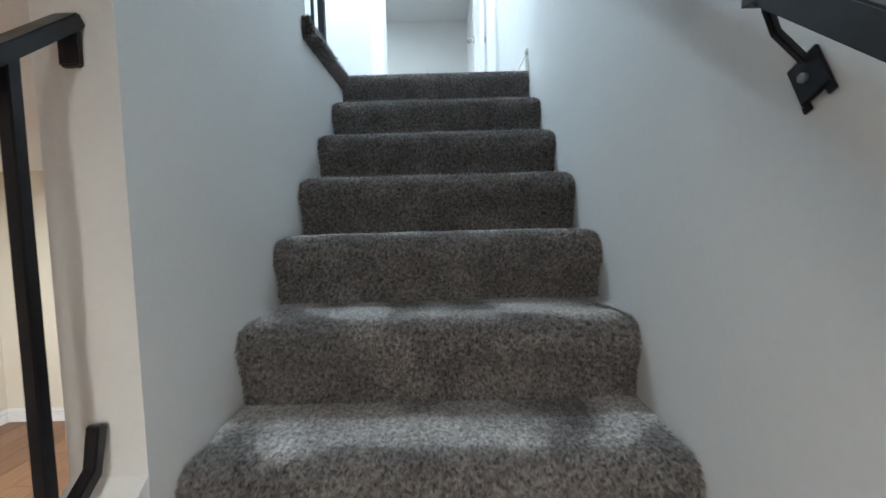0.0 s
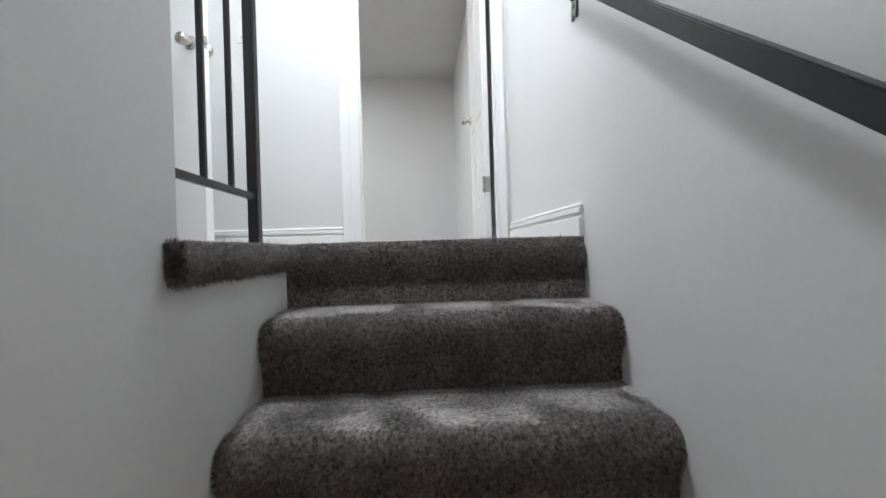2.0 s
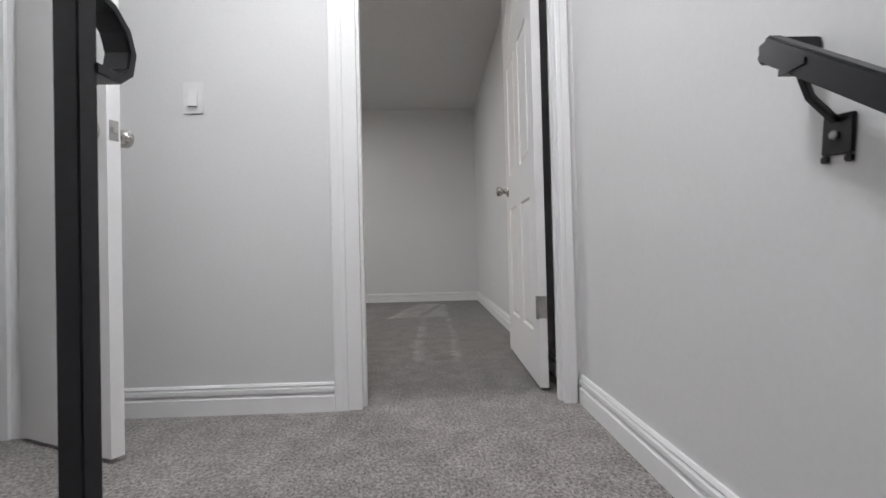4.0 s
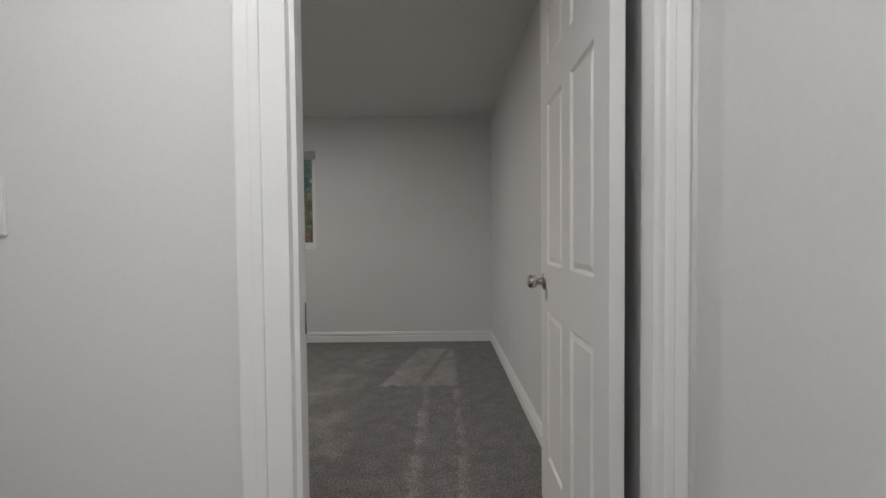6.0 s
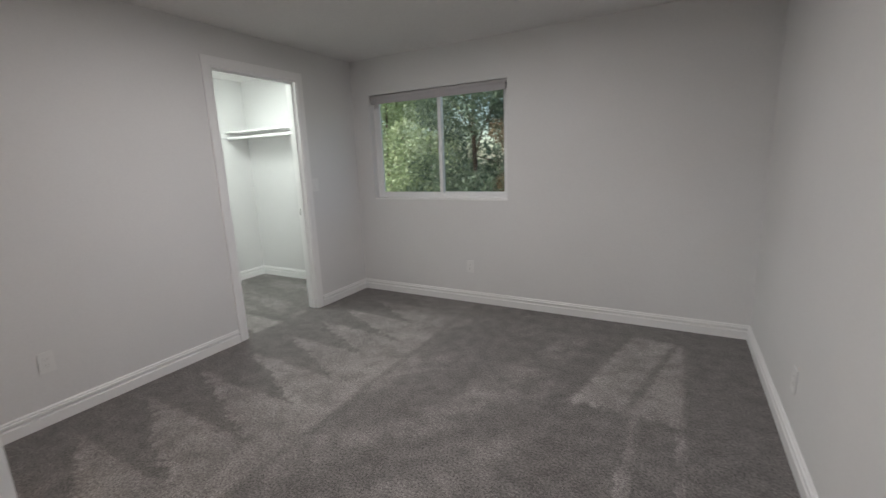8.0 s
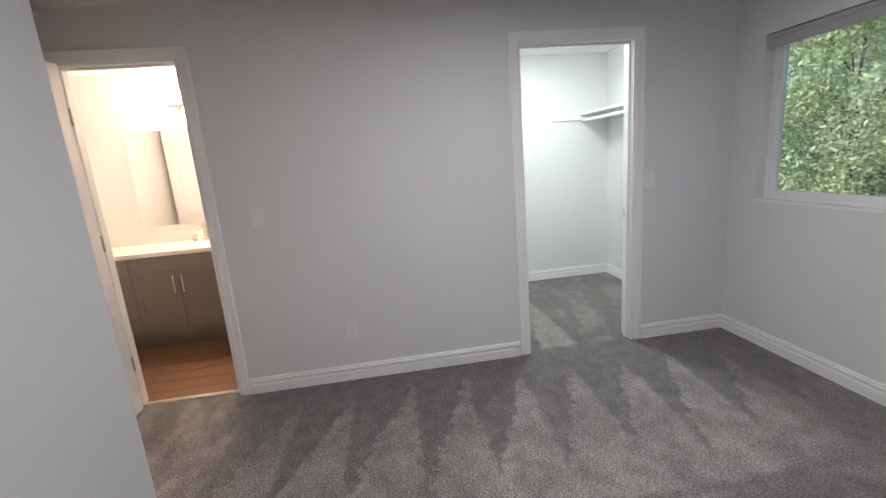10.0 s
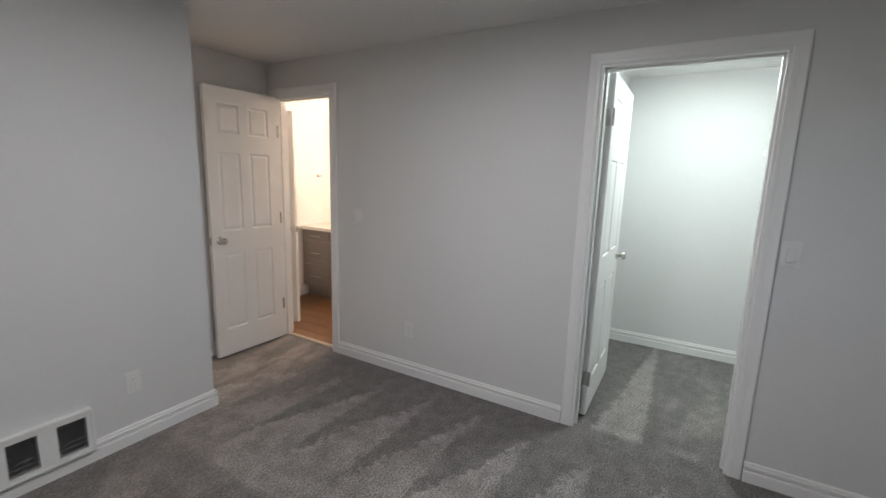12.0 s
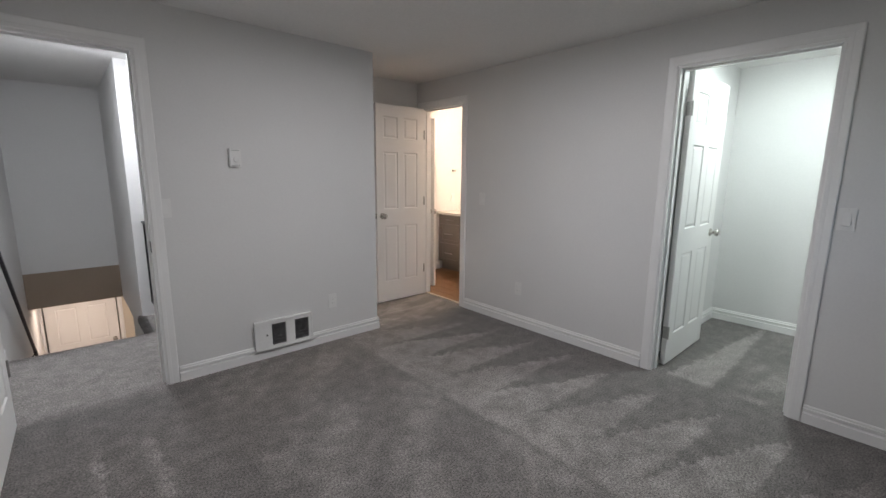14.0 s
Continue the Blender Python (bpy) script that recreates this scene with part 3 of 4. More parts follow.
bath_floor = structure(mesh_object("floor_bath", box_bm((-4.53, XW - 0.055, -0.345, 1.25, -0.1, -0.012)), WOOD), "brown wood plank bathroom floor", "floor")
low_floor = structure(mesh_object("floor_lower", box_bm((-3.48, SR, -4.04, 1.23, LOW - 0.1, LOW - 0.012)), WOOD), "brown wood plank floor of the lower level", "floor")
structure(mesh_object("trim", box_bm((XW - 0.075, XW - 0.035, BATH[0] + 0.018, BATH[1] - 0.018, -0.01, 0.008), bevel=0.004), SILL), "pale metal threshold strip at the bathroom door", "threshold")

# door linings and casings
jamb("x", *ENTRY, DOOR_H, YH, YB, YB - 0.075, 0.036)
casing("x", ENTRY[0] - 0.036, ENTRY[1] - 0.017, DOOR_H, YH, -1, width=0.045)
casing("x", *ENTRY, DOOR_H, YB, 1)
jamb("y", *CLO, DOOR_H, XW - 0.11, XW, XW - 0.072)
casing("y", *CLO, DOOR_H, XW, 1)
casing("y", *CLO, DOOR_H, XW - 0.11, -1)
jamb("y", *BATH, DOOR_H, XW - 0.11, XW, XW - 0.075)
casing("y", *BATH, DOOR_H, XW, 1)
casing("y", *BATH, DOOR_H, XW - 0.11, -1)
jamb("y", *LINEN, DOOR_H, -1.52, -1.416, -1.49)
casing("y", *LINEN, DOOR_H, -1.416, 1, width=0.045)

# baseboards
G = 0.061
baseboard((XW, CLO[1] + G), (XW, YN), (1, 0))
baseboard((XW, BATH[1] + G), (XW, CLO[0] - G), (1, 0))
baseboard((XW, YN), (XE, YN), (0, -1))
baseboard((XE, YB), (XE, YN), (-1, 0))
baseboard((-1.968, YB), (ENTRY[0] - G, YB), (0, 1))
baseboard((-1.968, 0.43), (-1.968, YB + 0.014), (-1, 0))
baseboard((XW, 0.43), (-1.968, 0.43), (0, 1))
baseboard((-4.627, 2.99), (-4.627, YN), (1, 0))
baseboard((-4.627, 2.99), (XW - 0.11, 2.99), (0, 1))
baseboard((-4.627, YN), (XW - 0.11, YN), (0, -1))
baseboard((XW - 0.11, CLO[1] + G), (XW - 0.11, YN), (-1, 0))
baseboard((-1.416, YH), (ENTRY[0] - 0.081, YH), (0, -1))
bm = sweep(BB_PROFILE, (SR, 0.030, 0), (SR, YH - 0.018, 0), (-1, 0, 0))
# the end at the stairs turns back into the wall with a mitre
ring = [bm.verts.new((SR - a, 0.030 - a, b)) for a, b in BB_PROFILE]
back = [bm.verts.new((SR, 0.030 - a, b)) for a, b in BB_PROFILE]
bm.verts.ensure_lookup_table()
first = bm.verts[:len(BB_PROFILE)]
bmesh.ops.delete(bm, geom=[f for f in bm.faces if set(f.verts) == set(first)], context="FACES_ONLY")
for r, q in ((first, ring), (ring, back)):
    for i in range(1, len(BB_PROFILE) - 1):
        bm.faces.new((r[i], r[i + 1], q[i + 1], q[i]))
structure(mesh_object("baseboard", bm, TRIM), "white grooved baseboard with a mitred end at the stairs", "baseboard")
baseboard((-1.416, -0.540), (-1.416, LINEN[0] - 0.05), (1, 0))
baseboard((-1.416, -0.540), (-0.562, -0.540), (0, 1))
baseboard((-4.0, -0.345), (-3.072, -0.345), (0, 1))
baseboard((-3.48, 1.23), (-0.562, 1.23), (0, -1), LOW)
baseboard((-3.48, -4.04), (-3.48, 1.23), (1, 0), LOW)

# ---- stairs ----
stairs = structure(new("stairs"), "straight carpeted stair flight between white walls", "stairs")


def step_profile(i):
    yn, z = -RUN * i, -RISE * i
    back = 0.06 if i == 0 else yn + RUN + 0.02
    pts = [(back, z), (yn + 0.13, z + 0.001), (yn + 0.075, z + 0.001)]
    for k in range(9):
        a = radians(90 + k * 14)
        pts.append((yn + 0.046 + 0.046 * math.cos(a), z - 0.052 + 0.052 * math.sin(a)))
    pts += [(yn + 0.018, z - 0.10), (yn + 0.024, z - 0.14), (yn + 0.025, z - RISE - 0.004)]
    return pts


def step_mesh(i):
    prof = step_profile(i)
    low = (-RISE * (i + 1) - 0.03)
    ring = prof + [(prof[-1][0], low), (prof[0][0] + 0.004, low)]
    xs = [SL + 0.003 + (SR - SL - 0.006) * k / 30 for k in range(31)]
    bm = bmesh.new()
    grid = []
    for x in xs:
        d = min(x - SL, SR - x)
        sag = 0.016 * max(0.0, 1 - d / 0.035) ** 2
        row = []
        for j, (y, z) in enumerate(ring):
            w = 0.0035 * noise.noise((x * 9, y * 9, z * 9 + i)) if j < len(prof) else 0
            front = 1.0 if 2 <= j <= 10 else 0.0
            row.append(bm.verts.new((x, y + front * sag * 0.5 + w * 0.6, z - front * sag + w)))
        grid.append(row)
    n = len(ring)
    for a, b in zip(grid, grid[1:]):
        for j in range(n):
            bm.faces.new((a[j], a[(j + 1) % n], b[(j + 1) % n], b[j]))
    bm.faces.new(grid[0])
    bm.faces.new(grid[-1])
    return bm


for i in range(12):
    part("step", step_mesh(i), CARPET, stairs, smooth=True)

# carpet lapped over the open edge of the landing
curb_prof = [(-0.10, 0.0), (-0.02, 0.001)] + [(-0.012 + 0.044 * math.sin(radians(a)), -0.036 + 0.036 * math.cos(radians(a))) for a in range(8, 180, 14)] + [(-0.010, -0.073), (-0.10, -0.073)]
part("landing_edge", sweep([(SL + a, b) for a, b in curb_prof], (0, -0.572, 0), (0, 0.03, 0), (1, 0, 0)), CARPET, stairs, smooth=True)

# ---- doors ----
door_leaf("door_bedroom", 0.745, 2.018, pose(0.351, YB + 0.034, 0.014, 0, 0, 88.5), "white six-panel door standing open against the bedroom wall", hinges=((0.32, 1), (1.79, 1)), knob_z=0.885, lock=0.024)
door_leaf("door_closet", 0.745, 2.018, pose(XW - 0.138, 3.138, 0.014, 0, 0, 180.5), "white six-panel door open into the walk-in closet", hinges=((0.24, 0), (1.78, 0)))
door_leaf("door_bathroom", 0.60, 2.018, pose(XW + 0.022, 0.537, 0.014, 0, 0, -0.5), "white six-panel bathroom door open against the alcove wall", hinges=((0.30, 1), (1.05, 1), (1.75, 1)))
door_leaf("door_linen", 0.452, 2.018, pose(-1.408, 0.868, 0.014, 0, 0, -23.9), "plain flat white linen closet door standing ajar", panels=False, hinges=((0.25, 1), (1.78, 1)))
door_leaf("door_bathroom_cupboard", 0.65, 1.98, pose(-3.185, -0.27, 0.004, 0, 0, 98.5), "white door standing open inside the bathroom", hinges=((0.3, 0),))
door_leaf("door_front", 0.84, 1.96, pose(0.39, -4.06, LOW + 0.012, 0, 0, 180), "white six-panel front door in warm light", hinges=((0.3, 0), (1.65, 0)))
casing("x", -0.47, 0.41, LOW + 2.0, -4.04, 1, LOW)

# strike plate on the bedroom door jamb
strike = tagged(mesh_object("strike_plate", box_bm((ENTRY[0] + 0.0175, ENTRY[0] + 0.0205, YB - 0.034, YB - 0.004, 0.865, 0.935), bevel=0.001), STRIKE), "dark steel strike plate on the door jamb", "strike plate")
strike2 = tagged(mesh_object("strike_plate", box_bm((XW - 0.098, XW - 0.070, CLO[1] - 0.0205, CLO[1] - 0.0175, 0.885, 0.945), bevel=0.001), STEEL), "steel strike plate on the closet jamb", "strike plate")

# ---- landing railing ----
RX = -0.529
rail = thing("stair_railing", "black square-bar iron railing beside the stairs", "railing", pose(RX, 0, 0))
part("post", box_bm((-0.015, 0.015, -0.005, 0.025, 0.0, 0.885), bevel=0.002), IRON, rail)
for y in (-0.137, -0.274, -0.411, -0.525):
    part("baluster", box_bm((-0.0065, 0.0065, y - 0.0065, y + 0.0065, 0.138, 0.884), bevel=0.0015), IRON, rail)
part("bottom_rail", box_bm((-0.008, 0.008, -0.539, 0.0, 0.130, 0.147), bevel=0.002), IRON, rail)
scroll = [(0, -0.539, 0.892), (0, -0.1, 0.892), (0, 0.02, 0.892), (0, 0.052, 0.886), (0, 0.076, 0.868), (0, 0.086, 0.842), (0, 0.080, 0.814), (0, 0.060, 0.797), (0, 0.02, 0.795)]
part("top_rail", bar_along(scroll, 0.014, 0.036, (1, 0, 0)), IRON, rail, "black rail with a scrolled end")

# ---- wall handrail ----
SLOPE = 0.787
HX = 0.378


def rail_z(y):
    return 0.835 + SLOPE * (y - 0.074)


hand_rail = thing("wall_handrail", "black flat iron handrail on wall brackets", "handrail", pose(0, 0, 0))
part("rail", bar_along([(HX, 0.074, rail_z(0.074)), (HX, -1.2, rail_z(-1.2)), (HX, -2.42, rail_z(-2.42))], 0.022, 0.034), IRON, hand_rail)
part("end_return", box_bm((HX - 0.011, SR, 0.052, 0.080, rail_z(0.066) - 0.017, rail_z(0.066) + 0.013), bevel=0.003), IRON, hand_rail)
for y in (0.036, -1.548):
    zr = rail_z(y) - 0.018
    bm = bar_along([(HX, y - 0.014, zr), (HX + 0.002, y - 0.013, zr - 0.016), (HX + 0.014, y - 0.010, zr - 0.040), (SR - 0.008, y - 0.005, zr - 0.070)], 0.009, 0.009, (0, 1, 0))
    add_box(bm, HX - 0.014, HX + 0.014, y - 0.034, y + 0.006, zr - 0.006, zr + 0.002)
    br = part("bracket", bm, IRON, hand_rail)
    plate = box_bm((SR - 0.006, SR, -0.025, 0.025, -0.034, 0.026), bevel=0.002)
    add_box(plate, SR - 0.006, SR - 0.001, -0.026, -0.012, -0.046, -0.034, bevel=0.002)
    add_box(plate, SR - 0.006, SR - 0.001, 0.012, 0.026, -0.046, -0.034, bevel=0.002)
    turned(plate, pose(SR, y - 0.004, zr - 0.084, -26 if y < -1 else 6, 0, 0) @ Matrix.Diagonal((1, 0.88, 0.88, 1)) @ pose(-SR, 0, 0))
    part("bracket_plate", plate, IRON, br)
    part("bolt", turned(lathe([(0.006, 0), (0.006, 0.004), (0.003, 0.006)], 8), pose(SR - 0.006, y - 0.002, zr - 0.088, 0, -90, 0)), STEEL, br)

# ---- guard beside the lower steps ----
GX = -0.502
guard = thing("stair_guard", "black iron guard rail beside the lower stairs", "railing", pose(GX, 0, 0))


def guard_line(y, z):
    return z + SLOPE * (y + 1.43)


part("top_rail", bar_along([(0, -1.428, guard_line(-1.428, -0.405)), (0, -2.44, guard_line(-2.44, -0.405))], 0.036, 0.02), IRON, guard)
part("bottom_rail", bar_along([(0.0, -1.440, -0.985), (0, -1.455, guard_line(-1.455, -1.03)), (0, -2.44, guard_line(-2.44, -1.03))], 0.02, 0.02), IRON, guard)
for k in range(8):
    y = -1.525 - 0.115 * k
    part("baluster", box_bm((-0.009, 0.009, y - 0.009, y + 0.009, guard_line(y, -1.03), guard_line(y, -0.405)), bevel=0.0015), IRON, guard)
part("wall_bracket", box_bm((-0.014, 0.014, -1.440, -1.426, -0.47, -0.415), bevel=0.003), IRON, guard)
bm = bmesh.new()
sect = [(-1.426, -1.075), (-2.52, -1.075 - SLOPE * 1.094), (-2.52, LOW), (-1.426, LOW)]
rings = [[bm.verts.new((x, y, z)) for y, z in sect] for x in (-0.56, SL - 0.001)]
for j in range(4):
    bm.faces.new((rings[0][j], rings[0][(j + 1) % 4], rings[1][(j + 1) % 4], rings[1][j]))
bm.faces.new(rings[0])
bm.faces.new(rings[1])
structure(mesh_object("wall_stringer", bm, TRIM), "white painted closed stringer under the guard rail", "stringer")

# ---- linen closet ----
for z in (0.39, 0.72, 1.056, 1.363, 1.68):
    sh = thing("linen_shelf", "white painted wooden shelf in the linen closet", "shelf", pose(0, 0, z), "linen closet shelves")
    part("board", box_bm((-1.868, -1.56, 0.39, 0.945, -0.018, 0.0), bevel=0.002), TRIM, sh)
    part("cleat", box_bm((-1.868, -1.850, 0.392, 0.943, -0.060, -0.019)), TRIM, sh)
    part("cleat", box_bm((-1.848, -1.57, 0.927, 0.944, -0.060, -0.019)), TRIM, sh)

# ---- walk-in closet ----
shelf = thing("closet_shelf", "white closet shelf with a hanging rod and wall cleats", "shelf", pose(0, 0, 1.712))
part("board", box_bm((-4.625, XW - 0.111, 4.285, YN - 0.001, 0.0, 0.018), bevel=0.002), TRIM, shelf)
part("cleat", box_bm((-4.626, -4.607, 3.98, YN - 0.02, -0.050, -0.001), bevel=0.002), TRIM, shelf)
part("cleat", box_bm((-4.607, XW - 0.112, YN - 0.019, YN - 0.001, -0.050, -0.001), bevel=0.002), TRIM, shelf)
part("rod", turned(lathe([(0.0165, 0), (0.0165, 1.515)], 16), pose(-4.607, 4.315, -0.055, 0, 90, 0)), TRIM, shelf, "white hanging rod", True)

# ---- window ----
win = structure(new("window_1"), "white vinyl sliding window with two panes", "window")
x0, x1, z0, z1 = WIN
fy0, fy1 = YN + 0.065, YN + 0.135
f = 0.032
part("window_frame", box_bm((x0, x1, fy0, fy1, z0, z0 + f), (x0, x1, fy0, fy1, z1 - f, z1), (x0, x0 + f, fy0, fy1, z0 + f, z1 - f), (x1 - f, x1, fy0, fy1, z0 + f, z1 - f)), VINYL, win)
mx = -2.036
s = 0.034


def sash(a0, a1, y0, y1):
    b0, b1 = z0 + f - 0.002, z1 - f + 0.002
    return box_bm((a0, a1, y0, y1, b0, b0 + s), (a0, a1, y0, y1, b1 - s, b1), (a0, a0 + s, y0, y1, b0 + s, b1 - s), (a1 - s, a1, y0, y1, b0 + s, b1 - s))


left = part("sliding_sash", sash(x0 + f - 0.002, mx + 0.02, fy0 + 0.004, fy0 + 0.030), VINYL, win, "white sliding sash")
right = part("fixed_sash", sash(mx - 0.02, x1 - f + 0.002, fy0 + 0.036, fy0 + 0.062), VINYL, win, "white fixed sash")
for ob, a0, a1, y in ((left, x0 + f + 0.03, mx - 0.012, fy0 + 0.017), (right, mx + 0.012, x1 - f - 0.03, fy0 + 0.049)):
    pane = part("pane", box_bm((a0, a1, y - 0.002, y + 0.002, z0 + f + 0.03, z1 - f - 0.03)), GLASS, ob, "clear glass pane")
    pane.visible_shadow = False
part("latch", box_bm((mx - 0.012, mx + 0.012, fy0 - 0.008, fy0 + 0.006, 1.40, 1.46), bevel=0.003), VINYL, win)
part("window_sill", box_bm((x0 + 0.001, x1 - 0.001, YN - 0.004, fy0, z0 - 0.006, z0 + 0.008), bevel=0.003), TRIM, win, "white painted sill")

blind = thing("roller_blind", "rolled-up grey blind in a cassette over the window", "blind", pose(0, 0, 0))
part("cassette", box_bm((x0 + 0.003, x1 - 0.003, YN + 0.001, YN + 0.056, z1 - 0.034, z1 - 0.007), bevel=0.003), BLIND, blind)
part("roll", turned(lathe([(0.024, 0), (0.024, x1 - x0 - 0.03)], 20), pose(x0 + 0.015, YN + 0.030, z1 - 0.052, 0, 90, 0)), BLIND, blind, "rolled grey fabric", True)
part("hem", box_bm((x0 + 0.012, x1 - 0.012, YN + 0.006, YN + 0.016, z1 - 0.086, z1 - 0.034), bevel=0.003), BLIND, blind, "grey fabric hem bar")

# ---- wall fittings ----
switch_plate(pose(-0.952, YH, 1.142), "white rocker light switch on the landing wall")
switch_plate(pose(-0.454, YB, 1.132, 0, 0, 180), "white rocker light switch beside the bedroom doorway")
switch_plate(pose(XW, 3.975, 1.149, 0, 0, 90), "white rocker light switch beside the closet")
switch_plate(pose(XW, 1.43, 1.127, 0, 0, 90), "white rocker light switch beside the bathroom door")
outlet_plate(pose(XW, 1.900, 0.345, 0, 0, 90), "white rectangular outlet plate low on the west wall")
outlet_plate(pose(-1.721, YN, 0.345), "white rectangular outlet plate under the window wall")
outlet_plate(pose(-1.544, YB, 0.335, 0, 0, 180), "white rectangular outlet plate beside the wall heater")
outlet_plate(pose(XE, 3.335, 0.315, 0, 0, -90), "white rectangular outlet plate low on the east wall")

thermo = thing("thermostat", "white wall thermostat with a round dial", "thermostat", pose(-0.876, YB, 1.447, 0, 0, 180))
part("body", box_bm((-0.037, 0.037, -0.026, 0, -0.058, 0.058), bevel=0.005), PLASTIC, thermo)
part("dial", turned(lathe([(0.018, 0), (0.018, 0.006), (0.016, 0.008), (0.004, 0.008)], 24), pose(0.004, -0.026, -0.012, 90)), PLASTIC, thermo, "round white dial", True)
for zz in (-0.048, 0.048):
    for k in range(5):
        part("slot", box_bm((-0.022 + 0.010 * k, -0.018 + 0.010 * k, -0.0268, -0.024, zz - 0.003, zz + 0.003)), DARK, thermo, "cooling slot, its inner shade painted as a dark block")

# wall heater: local x runs towards -x of the room
HW, HB, HT = 0.426, 0.074, 0.288
heater = thing("wall_heater", "white recessed wall heater with two dark grilles", "heater", pose(-0.922, YB, 0, 0, 0, 180))
ga, gb = (0.118, 0.222), (0.290, 0.400)
gz0, gz1 = HB + 0.022, HT - 0.030
d = -0.032
frame_bm = box_bm((0, ga[0], d, 0, HB, HT), (ga[1], gb[0], d, 0, HB, HT), (gb[1], HW, d, 0, HB, HT), (ga[0], ga[1], d, 0, HB, gz0), (ga[0], ga[1], d, 0, gz1, HT), (gb[0], gb[1], d, 0, HB, gz0), (gb[0], gb[1], d, 0, gz1, HT))
bmesh.ops.remove_doubles(frame_bm, verts=frame_bm.verts, dist=1e-5)
part("cover", frame_bm, VENT_PAINT, heater, "white sheet-metal cover")
part("cover_lip", box_bm((-0.004, HW + 0.004, d - 0.006, d, HT - 0.012, HT + 0.003), (-0.004, HW + 0.004, d - 0.006, d, HB - 0.003, HB + 0.010), (-0.004, 0.008, d - 0.006, d, HB + 0.010, HT - 0.012), (HW - 0.008, HW + 0.004, d - 0.006, d, HB + 0.010, HT - 0.012), bevel=0.002), VENT_PAINT, heater)
for a, b in (ga, gb):
    grille = part("grille", box_bm((a, b, -0.006, -0.001, gz0, gz1)), DARK, heater, "dark heater grille")
    n = 11
    for k in range(n):
        xx = a + 0.006 + (b - a - 0.012) * k / (n - 1)
        part("slat", box_bm((xx - 0.0013, xx + 0.0013, -0.026, -0.008, gz0, gz1)), SLAT, grille)
    part("crossbar", box_bm((a, b, -0.029, -0.026, gz0 + 0.035, gz0 + 0.039), (a + 0.03, b - 0.02, -0.029, -0.026, gz0 + 0.060, gz0 + 0.064)), SLAT, grille)
part("knob", turned(lathe([(0.006, 0), (0.005, 0.004), (0.002, 0.005)], 12), pose(0.083, d, 0.183, 90)), DARK, heater, "small control hole, its inner shade painted as a dark nub", True)

ceiling_disc(*LAMP_BED, CEIL, LED_NEUTRAL, "round flush bedroom ceiling light, lit")
ceiling_disc(*LAMP_HALL, CEIL, LED_COOL, "round flush landing ceiling light, lit")
ceiling_disc(*LAMP_CLOSET, CEIL, LED_COOL, "round flush closet ceiling light, lit")
ceiling_disc(*LAMP_ENTRY, -0.24, LED_WARM, "round flush warm entry light, lit")
ceiling_disc(-2.3, -0.2, -0.24, LED_WARM, "round flush warm light of the lower room, lit")

# ---- bathroom ----
VF = -3.985
van = thing("vanity_cabinet", "grey shaker vanity cabinet with drawers and doors", "cabinet", pose(0, 0, 0))
part("body", box_bm((-4.528, VF - 0.002, -0.340, 1.248, 0.125, 0.795)), CABINET, van)
part("toe_kick", box_bm((-4.528, VF - 0.072, -0.340, 1.248, 0.0, 0.125)), CABINET, van)


def shaker(a0, a1, b0, b1):
    t = 0.045
    return box_bm((VF, VF + 0.019, a0, a1, b0, b0 + t), (VF, VF + 0.019, a0, a1, b1 - t, b1), (VF, VF + 0.019, a0, a0 + t, b0 + t, b1 - t), (VF, VF + 0.019, a1 - t, a1, b0 + t, b1 - t), (VF, VF + 0.010, a0 + t, a1 - t, b0 + t, b1 - t))


def pull(y, z, tall=False):
    x = VF + 0.019
    pts = [(x, -0.078, 0), (x + 0.022, -0.078, 0), (x + 0.028, -0.068, 0), (x + 0.028, 0.068, 0), (x + 0.022, 0.078, 0), (x, 0.078, 0)]
    pts = [(px, y, z + py) if tall else (px, y + py, z) for px, py, _ in pts]
    return bar_along(pts, 0.008, 0.008, (0, 1, 0) if tall else (0, 0, 1))


for a0, a1 in ((-0.285, 0.101), (0.826, 1.200)):
    for b0, b1 in ((0.673, 0.790), (0.401, 0.667), (0.130, 0.395)):
        dr = part("drawer", shaker(a0, a1, b0, b1) if b1 - b0 > 0.2 else box_bm((VF, VF + 0.019, a0, a1, b0, b1), bevel=0.003), CABINET, van)
        part("handle", pull((a0 + a1) / 2, (b0 + b1) / 2), CHROME, dr, "slim chrome pull")
part("false_front", box_bm((VF, VF + 0.019, 0.107, 0.820, 0.673, 0.790), bevel=0.003), CABINET, van)
for a0, a1, hy in ((0.107, 0.460, 0.430), (0.466, 0.820, 0.497)):
    dr = part("door", shaker(a0, a1, 0.130, 0.667), CABINET, van)
    part("handle", pull(hy, 0.55, True), CHROME, dr, "slim chrome pull")
counter = tagged(mesh_object("countertop", box_bm((-4.528, VF + 0.035, -0.343, 1.249, 0.796, 0.831), (-4.528, -4.508, -0.343, 1.249, 0.831, 0.93), bevel=0.003), QUARTZ), "white quartz countertop with a backsplash", "countertop")
tap = thing("faucet", "chrome bathroom faucet on the countertop", "faucet", pose(-4.42, 0.55, 0.8315))
part("base", lathe([(0.026, 0), (0.024, 0.008), (0.016, 0.012), (0.015, 0.10), (0.011, 0.11)], 16), CHROME, tap, "", True)
part("spout", bar_along([(0, 0, 0.09), (0.03, 0, 0.125), (0.08, 0, 0.130), (0.115, 0, 0.105)], 0.018, 0.018, (0, 1, 0)), CHROME, tap)
